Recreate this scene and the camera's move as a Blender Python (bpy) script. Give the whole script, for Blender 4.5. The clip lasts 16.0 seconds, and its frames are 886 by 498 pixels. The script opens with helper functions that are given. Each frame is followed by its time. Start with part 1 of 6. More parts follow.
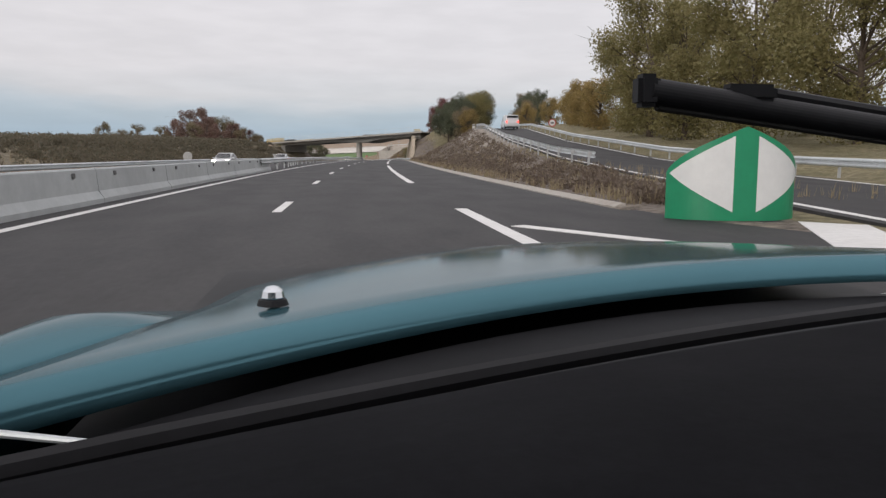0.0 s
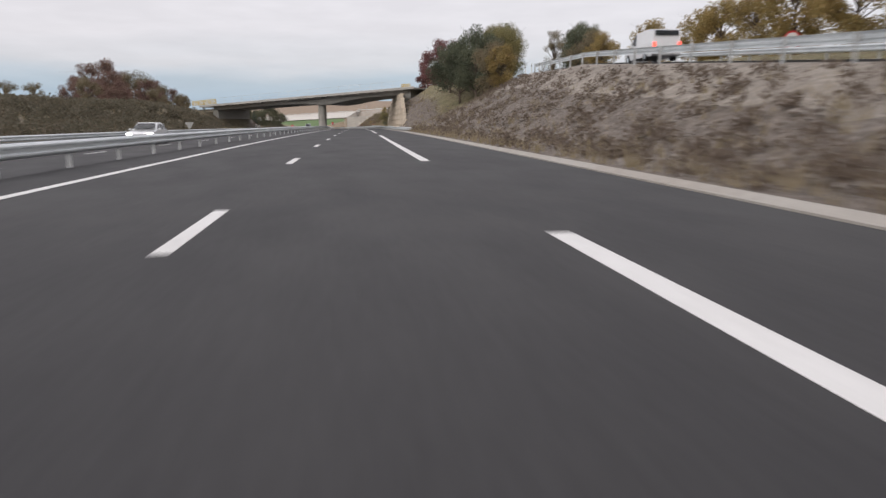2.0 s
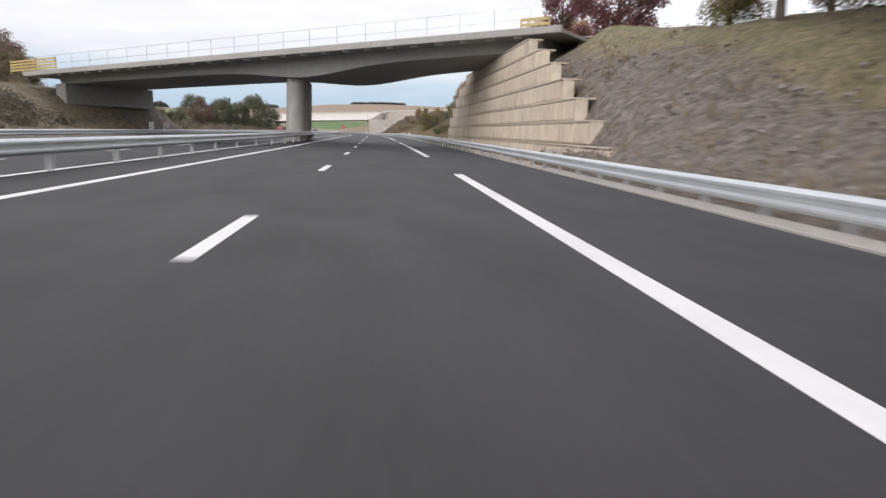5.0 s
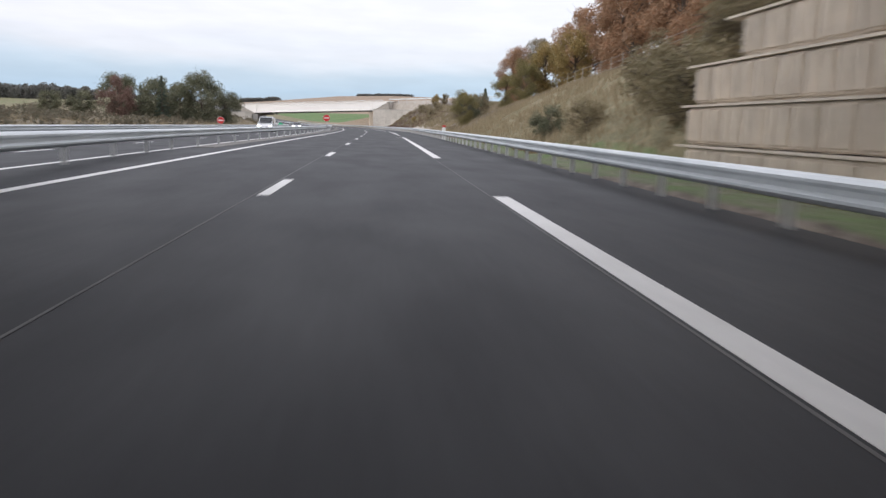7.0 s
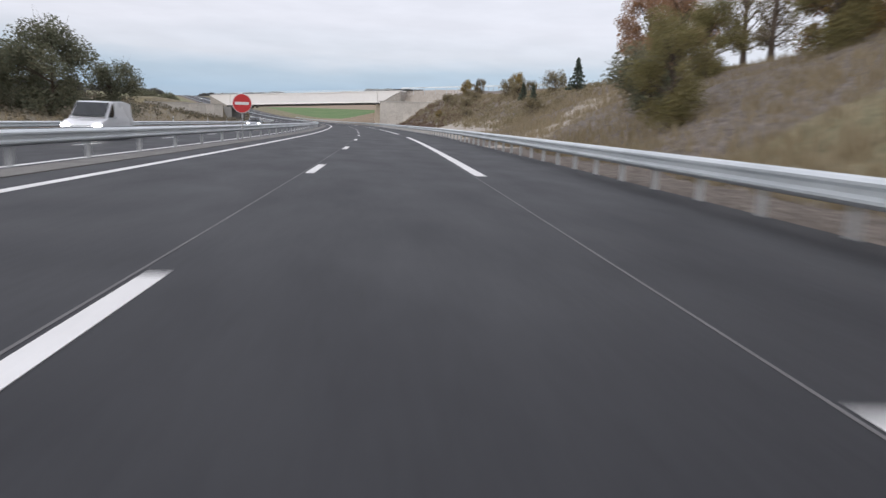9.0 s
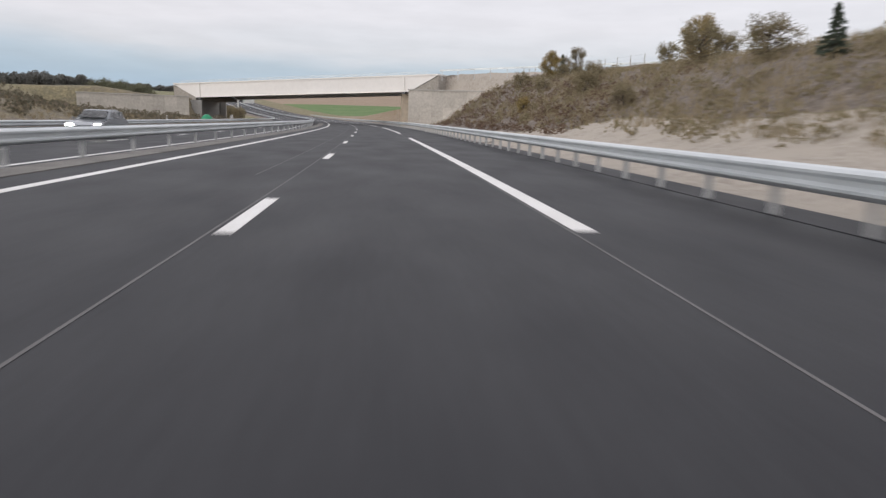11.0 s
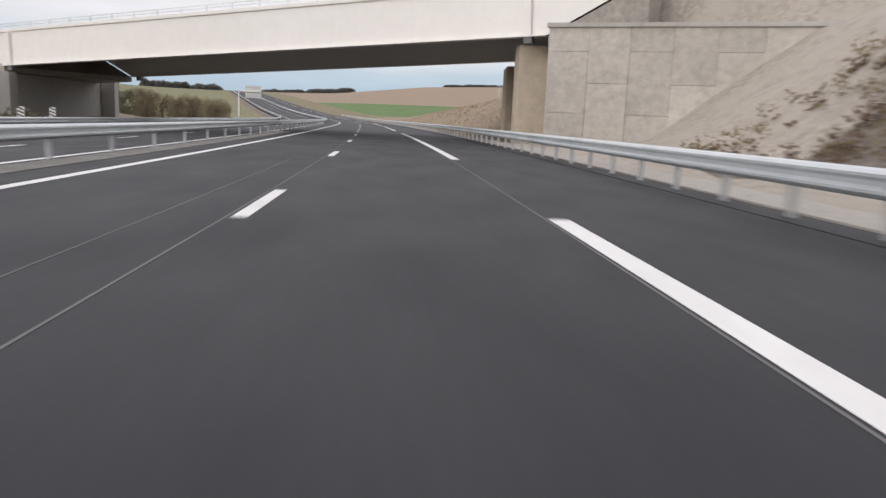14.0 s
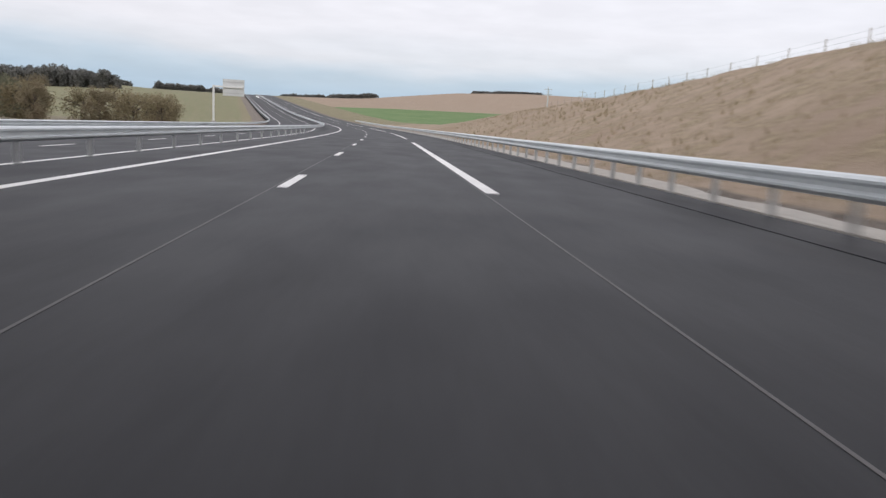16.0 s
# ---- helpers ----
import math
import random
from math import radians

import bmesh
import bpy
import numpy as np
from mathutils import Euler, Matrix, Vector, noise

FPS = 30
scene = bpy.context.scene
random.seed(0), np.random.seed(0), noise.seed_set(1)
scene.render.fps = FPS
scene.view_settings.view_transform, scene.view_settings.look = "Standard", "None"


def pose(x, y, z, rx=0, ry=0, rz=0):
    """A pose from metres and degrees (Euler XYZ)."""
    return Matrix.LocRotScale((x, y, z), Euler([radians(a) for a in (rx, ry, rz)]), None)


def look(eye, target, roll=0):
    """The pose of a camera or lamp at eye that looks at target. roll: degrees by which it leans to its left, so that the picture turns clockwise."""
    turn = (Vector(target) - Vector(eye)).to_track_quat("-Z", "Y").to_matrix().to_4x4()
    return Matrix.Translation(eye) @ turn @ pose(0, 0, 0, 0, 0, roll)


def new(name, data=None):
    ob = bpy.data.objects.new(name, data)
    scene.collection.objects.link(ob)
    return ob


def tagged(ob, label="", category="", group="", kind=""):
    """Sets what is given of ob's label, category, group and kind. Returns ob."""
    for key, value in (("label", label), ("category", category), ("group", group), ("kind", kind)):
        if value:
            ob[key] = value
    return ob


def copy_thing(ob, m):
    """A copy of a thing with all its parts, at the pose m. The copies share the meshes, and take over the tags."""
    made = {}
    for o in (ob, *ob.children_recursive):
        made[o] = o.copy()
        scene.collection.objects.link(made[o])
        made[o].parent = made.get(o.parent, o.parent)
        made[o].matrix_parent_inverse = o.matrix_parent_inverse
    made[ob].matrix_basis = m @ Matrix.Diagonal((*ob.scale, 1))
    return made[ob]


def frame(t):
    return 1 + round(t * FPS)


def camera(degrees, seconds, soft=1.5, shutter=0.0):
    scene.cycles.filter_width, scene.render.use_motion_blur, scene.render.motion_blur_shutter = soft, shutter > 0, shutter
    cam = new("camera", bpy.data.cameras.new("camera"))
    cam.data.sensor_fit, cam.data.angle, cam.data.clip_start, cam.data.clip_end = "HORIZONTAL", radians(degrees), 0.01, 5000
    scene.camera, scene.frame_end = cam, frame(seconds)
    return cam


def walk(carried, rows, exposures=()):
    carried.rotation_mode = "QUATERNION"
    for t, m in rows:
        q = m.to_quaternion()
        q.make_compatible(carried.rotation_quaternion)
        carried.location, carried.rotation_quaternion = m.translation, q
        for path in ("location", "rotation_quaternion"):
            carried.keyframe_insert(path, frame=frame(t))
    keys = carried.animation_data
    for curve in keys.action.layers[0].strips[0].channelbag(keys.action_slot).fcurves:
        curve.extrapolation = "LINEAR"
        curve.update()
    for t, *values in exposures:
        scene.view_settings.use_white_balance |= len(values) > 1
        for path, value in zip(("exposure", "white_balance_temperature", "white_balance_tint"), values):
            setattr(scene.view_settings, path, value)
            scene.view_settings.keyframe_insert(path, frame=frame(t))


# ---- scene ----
cam = camera(61.6, 16.0, soft=1.4, shutter=0.35)

# ---- the road's line: curvature in plan and profile, one knot each 45 m (1/1000 per metre) ----
KNOTS = np.arange(-30, 2000, 45.0)
BEND = [-0.543, -0.981, -0.691, -0.149, 0.038, 0.345, -0.142, 0.288, 1.107, 0.108, 1.095, 0.533, 0.0,
        0.7, 1.3, 1.3, 0.9, 0.2]
SAG = [0.023, 0.078, -0.067, -0.071, -0.075, 0.022, -0.066, -0.003, -0.043, 0.026, 0.004, -0.017, 0.02,
       0.02, 0.1, 0.2, 0.25, 0.25, 0.15, 0.05]
BEND = np.array(BEND + [0.0] * (len(KNOTS) - len(BEND))) * 1e-3
SAG = np.array(SAG + [0.0] * (len(KNOTS) - len(SAG))) * 1e-3
SAG[26:32] = -0.00012
STEP = 3.0
S_GRID = -30.0 + STEP * np.arange(680)
HEADING = np.cumsum(np.interp(S_GRID, KNOTS, BEND)) * STEP
HEADING -= np.interp(0, S_GRID, HEADING)
GRADE = np.cumsum(np.interp(S_GRID, KNOTS, SAG)) * STEP
GRADE -= np.interp(250, S_GRID, GRADE)
LINE_X = np.cumsum(-np.sin(HEADING)) * STEP
LINE_Y = np.cumsum(np.cos(HEADING)) * STEP
LINE_Z = np.cumsum(GRADE) * STEP
LINE_X -= np.interp(0, S_GRID, LINE_X)
LINE_Y -= np.interp(0, S_GRID, LINE_Y)
LINE_Z -= np.interp(250, S_GRID, LINE_Z)


def on_grid(s, values, slope):
    """The value at s, carried on in a straight line before the grid's start."""
    return np.interp(s, S_GRID, values) + np.minimum(np.asarray(s) + 30.0, 0) * slope


def heading(s):
    return np.interp(s, S_GRID, HEADING)


def road_z(s):
    return on_grid(s, LINE_Z, GRADE[0])


def spot(s, o, z=0.0):
    """World place at s metres along the lane line, o metres to its right, z above the road."""
    a = heading(s)
    x = on_grid(s, LINE_X, -math.sin(HEADING[0])) + o * np.cos(a)
    y = on_grid(s, LINE_Y, math.cos(HEADING[0])) + o * np.sin(a)
    return Vector((float(x), float(y), float(road_z(s) + z)))


def stand(s, o, z=0.0, turn=0.0):
    """Pose of a thing that stands at that spot, its y along the road."""
    p = spot(s, o, z)
    return pose(p.x, p.y, p.z, 0, 0, math.degrees(float(heading(s))) + turn)


# ---- camera: seconds, along, aside, yaw from the road's heading, pitch, roll ----
EYE = 1.068
DRIVE = [
    (0.0, -0.99, 1.27, -7.89, -6.77, 0.11),
    (0.034, -0.99, 1.27, -7.89, -6.77, 0.11),
    (0.1, 0.90, 1.28, -7.90, -6.93, 0.16),
    (0.2, 4.30, 1.285, -7.91, -7.10, 0.22),
    (0.3, 7.75, 1.29, -7.92, -7.26, 0.27),
    (0.5, 13.84, 1.31, -7.94, -7.57, 0.37),
    (1.0, 28.88, 1.35, -7.94, -8.10, 0.14),
    (1.5, 43.71, 1.47, -7.86, -8.68, -0.44),
    (2.0, 58.79, 1.53, -7.44, -9.36, -0.43),
    (2.5, 73.24, 1.54, -7.29, -9.51, -0.49),
    (3.0, 88.99, 1.45, -7.34, -9.81, -0.21),
    (3.5, 104.15, 1.41, -6.23, -9.14, 1.12),
    (4.0, 119.57, 1.40, -5.25, -8.64, 2.26),
    (4.6, 137.90, 1.46, -4.95, -8.64, 2.38),
    (5.1, 153.13, 1.56, -4.79, -8.84, 2.14),
    (5.7, 171.30, 1.68, -4.70, -9.15, 1.76),
    (6.3, 189.33, 1.72, -4.72, -9.32, 1.59),
    (6.5, 195.23, 1.71, -4.79, -9.38, 1.76),
    (7.0, 210.26, 1.65, -4.97, -9.37, 1.83),
    (7.5, 226.09, 1.69, -5.03, -9.34, 1.37),
    (8.0, 241.19, 1.70, -4.84, -9.77, 1.82),
    (8.5, 255.89, 1.70, -4.55, -9.82, 1.56),
    (9.0, 271.00, 1.54, -4.39, -9.62, 2.11),
    (9.6, 288.94, 1.50, -4.36, -9.66, 2.11),
    (10.1, 303.97, 1.47, -4.39, -9.74, 2.05),
    (10.7, 322.07, 1.44, -4.46, -9.83, 1.98),
    (11.3, 340.24, 1.45, -4.51, -9.85, 1.97),
    (11.5, 346.21, 1.46, -4.69, -9.75, 2.03),
    (12.0, 361.46, 1.62, -4.62, -9.68, 2.12),
    (12.5, 376.72, 1.70, -4.10, -9.54, 2.15),
    (13.0, 392.07, 1.61, -3.77, -9.59, 2.56),
    (13.5, 407.17, 1.56, -3.76, -9.70, 2.41),
    (14.0, 421.20, 1.57, -3.86, -9.82, 2.36),
    (14.5, 436.30, 1.53, -4.34, -9.79, 2.20),
    (15.0, 451.34, 1.61, -4.44, -9.63, 2.46),
    (15.5, 466.58, 1.75, -4.29, -9.53, 2.35),
    (16.0, 481.83, 1.67, -4.52, -9.30, 3.00),
]


def eye_pose(s, o, yaw, pitch, roll):
    eye = spot(s, o, EYE)
    a, b = float(heading(s)) + radians(yaw), radians(pitch)
    ahead = Vector((-math.sin(a) * math.cos(b), math.cos(a) * math.cos(b), math.sin(b)))
    return look(eye, eye + ahead * 10, roll)


# the exposure opens up under the bridges and leans cooler after the first
LIGHT = [(0.0, -0.14, 6400, 10), (1.5, -0.1, 6350, 11), (3.0, 0.15, 6300, 11), (4.2, 0.25, 6200, 11), (5.6, 0.38, 6150, 10), (6.4, 0.48, 6050, 10), (7.0, 0.3, 6050, 10),
         (7.7, 0.1, 5980, 10), (9.2, 0.05, 6000, 10), (11.3, 0.0, 6300, 10), (13.0, 0.02, 6350, 10), (14.0, 0.14, 6300, 10), (14.8, 0.36, 6250, 10), (15.4, 0.32, 6200, 10),
         (16.0, 0.14, 6200, 10)]
walk(cam, [(row[0], eye_pose(*row[1:])) for row in DRIVE], LIGHT)

# ---- sky and sun: a bright overcast evening, clearer and bluer low down ----
SUN_UP, SUN_TURN = radians(18), radians(226)
world = bpy.data.worlds.new("evening_sky")
scene.world = world
world.use_nodes = True
wn, wl = world.node_tree.nodes, world.node_tree.links
wn.clear()
w_out, w_bg = wn.new("ShaderNodeOutputWorld"), wn.new("ShaderNodeBackground")
w_sky = wn.new("ShaderNodeTexSky")
w_sky.sky_type, w_sky.sun_disc = "NISHITA", False
w_sky.sun_elevation, w_sky.sun_rotation = SUN_UP, SUN_TURN
w_scale = wn.new("ShaderNodeVectorMath")
w_scale.operation = "SCALE"
w_scale.inputs["Scale"].default_value = 0.09
w_co, w_sep = wn.new("ShaderNodeTexCoord"), wn.new("ShaderNodeSeparateXYZ")
w_ramp = wn.new("ShaderNodeValToRGB")
w_ramp.color_ramp.elements[0].position, w_ramp.color_ramp.elements[0].color = 0.0, (0.50, 0.58, 0.66, 1)
w_ramp.color_ramp.elements[1].position, w_ramp.color_ramp.elements[1].color = 1.0, (0.87, 0.83, 0.84, 1)
for place, colour in ((0.035, (0.45, 0.56, 0.67)), (0.062, (0.54, 0.62, 0.70)), (0.085, (0.77, 0.76, 0.785)), (0.12, (0.87, 0.83, 0.845)), (0.17, (0.91, 0.865, 0.875))):
    w_ramp.color_ramp.elements.new(place).color = (*colour, 1)
w_map, w_noise = wn.new("ShaderNodeMapping"), wn.new("ShaderNodeTexNoise")
w_map.inputs["Scale"].default_value = (2.2, 2.2, 11)
w_noise.inputs["Scale"].default_value, w_noise.inputs["Detail"].default_value = 1.7, 7
w_shift = wn.new("ShaderNodeMath")
w_shift.operation, w_shift.inputs[1].default_value = "MULTIPLY_ADD", 0.055
w_low = wn.new("ShaderNodeMath")
w_low.operation, w_low.inputs[1].default_value = "SUBTRACT", 0.028
w_mix = wn.new("ShaderNodeMix")
w_mix.data_type, w_mix.inputs["Factor"].default_value = "RGBA", 0.88
wl.new(w_co.outputs["Generated"], w_sep.inputs[0])
wl.new(w_co.outputs["Generated"], w_map.inputs["Vector"])
wl.new(w_map.outputs["Vector"], w_noise.inputs["Vector"])
wl.new(w_noise.outputs["Fac"], w_shift.inputs[0])
wl.new(w_sep.outputs["Z"], w_shift.inputs[2])
wl.new(w_shift.outputs[0], w_low.inputs[0])
wl.new(w_low.outputs[0], w_ramp.inputs["Fac"])
wl.new(w_sky.outputs["Color"], w_scale.inputs[0])
w_cloud, w_puff, w_tex = wn.new("ShaderNodeTexNoise"), wn.new("ShaderNodeMapRange"), wn.new("ShaderNodeVectorMath")
w_cloud.inputs["Scale"].default_value, w_cloud.inputs["Detail"].default_value = 5.5, 8
for slot, value in (("From Min", 0.35), ("From Max", 0.65), ("To Min", 0.965), ("To Max", 1.035)):
    w_puff.inputs[slot].default_value = value
w_tex.operation = "SCALE"
wl.new(w_map.outputs["Vector"], w_cloud.inputs["Vector"])
wl.new(w_cloud.outputs["Fac"], w_puff.inputs["Value"])
wl.new(w_puff.outputs["Result"], w_tex.inputs["Scale"])
wl.new(w_ramp.outputs["Color"], w_tex.inputs[0])
wl.new(w_scale.outputs["Vector"], w_mix.inputs["A"])
wl.new(w_tex.outputs["Vector"], w_mix.inputs["B"])
wl.new(w_mix.outputs["Result"], w_bg.inputs["Color"])
wl.new(w_bg.outputs["Background"], w_out.inputs["Surface"])
w_zenith = wn.new("ShaderNodeMapRange")
for slot, value in (("From Min", 0.2), ("From Max", 0.9), ("To Min", 1.0), ("To Max", 1.5)):
    w_zenith.inputs[slot].default_value = value
wl.new(w_sep.outputs["Z"], w_zenith.inputs["Value"])
wl.new(w_zenith.outputs["Result"], w_bg.inputs["Strength"])

sun = new("sun", bpy.data.lights.new("sun", "SUN"))
sun.data.energy, sun.data.angle, sun.data.color = 1.0, radians(35), (1.0, 0.93, 0.86)
sun.matrix_world = look((0, 0, 50), (-math.sin(SUN_TURN) * math.cos(SUN_UP) * 10, -math.cos(SUN_TURN) * math.cos(SUN_UP) * 10,
                                     50 - math.sin(SUN_UP) * 10))


# ---- materials ----
def surface(name, colour, rough=0.8, metal=0.0, grain=6.0, vary=0.25, stain=0.35, tint=None, bump=0.3, depth=0.02,
            per_piece=0.0, coat=0.0, shine=0.5, stretch=(1, 1, 1)):
    """A node material with grain and stains at two sizes, in world metres; tint is the stains' colour."""
    m = bpy.data.materials.new(name)
    m.use_nodes = True
    n, k = m.node_tree.nodes, m.node_tree.links
    b = n["Principled BSDF"]
    b.inputs["Metallic"].default_value = metal
    b.inputs["Coat Weight"].default_value = coat
    b.inputs["Specular IOR Level"].default_value = shine
    geo, mp = n.new("ShaderNodeNewGeometry"), n.new("ShaderNodeMapping")
    mp.inputs["Scale"].default_value = stretch
    k.new(geo.outputs["Position"], mp.inputs["Vector"])
    fine, broad = n.new("ShaderNodeTexNoise"), n.new("ShaderNodeTexNoise")
    fine.inputs["Scale"].default_value, fine.inputs["Detail"].default_value = grain, 6
    fine.inputs["Roughness"].default_value = 0.65
    broad.inputs["Scale"].default_value, broad.inputs["Detail"].default_value = grain * 0.07, 4
    for q in (fine, broad):
        k.new(mp.outputs["Vector"], q.inputs["Vector"])
    tone = n.new("ShaderNodeMapRange")
    tone.inputs["From Min"].default_value, tone.inputs["From Max"].default_value = 0.25, 0.75
    tone.inputs["To Min"].default_value, tone.inputs["To Max"].default_value = 1 - vary, 1 + vary
    k.new(fine.outputs["Fac"], tone.inputs["Value"])
    spread = n.new("ShaderNodeMapRange")
    spread.inputs["From Min"].default_value, spread.inputs["From Max"].default_value = 0.42, 0.68
    spread.inputs["To Max"].default_value = stain
    k.new(broad.outputs["Fac"], spread.inputs["Value"])
    mix = n.new("ShaderNodeMix")
    mix.data_type = "RGBA"
    mix.inputs["A"].default_value = (*colour, 1)
    mix.inputs["B"].default_value = (*(tint or [c * 0.6 for c in colour]), 1)
    k.new(spread.outputs["Result"], mix.inputs["Factor"])
    times = n.new("ShaderNodeVectorMath")
    times.operation = "SCALE"
    k.new(mix.outputs["Result"], times.inputs[0])
    last = tone.outputs["Result"]
    if per_piece:
        info, lift = n.new("ShaderNodeObjectInfo"), n.new("ShaderNodeMapRange")
        lift.inputs["To Min"].default_value, lift.inputs["To Max"].default_value = 1 - per_piece, 1 + per_piece
        k.new(info.outputs["Random"], lift.inputs["Value"])
        both = n.new("ShaderNodeMath")
        both.operation = "MULTIPLY"
        k.new(last, both.inputs[0])
        k.new(lift.outputs["Result"], both.inputs[1])
        last = both.outputs[0]
    k.new(last, times.inputs["Scale"])
    k.new(times.outputs["Vector"], b.inputs["Base Color"])
    wear = n.new("ShaderNodeMapRange")
    wear.inputs["To Min"].default_value, wear.inputs["To Max"].default_value = max(rough - 0.12, 0.02), min(rough + 0.12, 1)
    k.new(broad.outputs["Fac"], wear.inputs["Value"])
    k.new(wear.outputs["Result"], b.inputs["Roughness"])
    if bump:
        bp = n.new("ShaderNodeBump")
        bp.inputs["Strength"].default_value, bp.inputs["Distance"].default_value = bump, depth
        k.new(fine.outputs["Fac"], bp.inputs["Height"])
        k.new(bp.outputs["Normal"], b.inputs["Normal"])
    return m


ASPHALT_B = surface("newer_asphalt", (0.027, 0.0275, 0.031), 0.62, grain=14, vary=0.24, stain=0.45, tint=(0.021, 0.0215, 0.025), bump=0.5, depth=0.006, shine=0.22, stretch=(1, 0.35, 1))
ASPHALT = surface("asphalt", (0.038, 0.0365, 0.0375), 0.72, grain=14, vary=0.24, stain=0.45, tint=(0.032, 0.0315, 0.034), bump=0.5, depth=0.006, shine=0.3, stretch=(1, 0.35, 1))
SEAM = surface("asphalt_seam", (0.13, 0.125, 0.125), 0.8, grain=20)
PAINT = surface("road_paint", (0.72, 0.71, 0.69), 0.6, grain=9, vary=0.12, stain=0.3, tint=(0.5, 0.48, 0.46), bump=0.2, depth=0.003)
STEEL = surface("galvanised_steel", (0.62, 0.65, 0.66), 0.42, 0.45, grain=5, vary=0.12, stain=0.4, tint=(0.4, 0.43, 0.45), bump=0.08, depth=0.004)
POST_STEEL = surface("post_steel", (0.50, 0.51, 0.51), 0.5, 0.3, grain=8, vary=0.15, stain=0.4, bump=0.1)
CONCRETE = surface("concrete", (0.42, 0.40, 0.37), 0.85, grain=3, vary=0.14, stain=0.55, tint=(0.29, 0.28, 0.26), bump=0.35, depth=0.015)
PANEL_CONCRETE = surface("panel_concrete", (0.46, 0.43, 0.385), 0.88, grain=2.6, vary=0.2, stain=0.55, tint=(0.34, 0.315, 0.28), bump=0.8, depth=0.05, per_piece=0.1)
TAN_CONCRETE = surface("tan_concrete", (0.56, 0.475, 0.37), 0.9, grain=1.6, vary=0.16, stain=0.5, tint=(0.42, 0.35, 0.27), bump=0.9, depth=0.07, per_piece=0.05)
COLUMN_CONCRETE = surface("stained_column_concrete", (0.43, 0.41, 0.37), 0.85, grain=1.8, vary=0.2, stain=0.75, tint=(0.20, 0.19, 0.165), bump=0.3, depth=0.02, stretch=(1, 1, 0.45))
GREY_CONCRETE = surface("grey_concrete", (0.34, 0.33, 0.31), 0.88, grain=2.5, vary=0.14, stain=0.5, tint=(0.24, 0.23, 0.21), bump=0.4, depth=0.02)
GUTTER = surface("gutter_concrete", (0.37, 0.345, 0.31), 0.9, grain=4, vary=0.18, stain=0.5, tint=(0.32, 0.28, 0.24), bump=0.3)
GRAVEL = surface("median_gravel", (0.19, 0.18, 0.165), 0.95, grain=11, vary=0.4, stain=0.6, tint=(0.09, 0.088, 0.08), bump=0.6, depth=0.02)
BARRIER = surface("barrier_concrete", (0.44, 0.46, 0.46), 0.8, grain=3, vary=0.1, stain=0.5, tint=(0.32, 0.33, 0.33), bump=0.2)
WHITE_STEEL = surface("white_painted_steel", (0.80, 0.77, 0.73), 0.45, grain=1.5, vary=0.04, stain=0.3, tint=(0.66, 0.63, 0.58), bump=0.05)
GREY_STEEL = surface("grey_painted_steel", (0.46, 0.47, 0.475), 0.6, grain=2, vary=0.1, stain=0.4, bump=0.1)
YELLOW = surface("yellow_paint", (0.55, 0.42, 0.17), 0.55, grain=6, vary=0.12, bump=0.1)
WALL_ROCK = surface("retaining_concrete", (0.63, 0.555, 0.455), 0.92, grain=2.6, vary=0.22, stain=0.45, tint=(0.56, 0.47, 0.37), bump=0.5, depth=0.04, per_piece=0.07, stretch=(1, 1, 0.5))
SLOPE_EARTH = surface("slope_earth", (0.36, 0.33, 0.29), 0.95, grain=3, vary=0.3, stain=0.5, bump=0.8, depth=0.05)
BARK = surface("bark", (0.11, 0.085, 0.065), 0.95, grain=8, vary=0.35, bump=0.8, depth=0.03)
SIGN_GREEN = surface("sign_green", (0.015, 0.26, 0.12), 0.4, grain=5, vary=0.08, stain=0.3, bump=0.05)
SIGN_WHITE = surface("sign_white", (0.74, 0.74, 0.72), 0.4, grain=5, vary=0.05, stain=0.3, bump=0.05)
SIGN_RED = surface("sign_red", (0.55, 0.03, 0.03), 0.4, grain=5, vary=0.06, stain=0.3, bump=0.05)
DARK_STEEL = surface("dark_steel", (0.16, 0.16, 0.16), 0.6, 0.3, grain=6, vary=0.15, bump=0.1)
TIMBER = surface("fence_timber", (0.33, 0.29, 0.24), 0.9, grain=7, vary=0.25, bump=0.5)


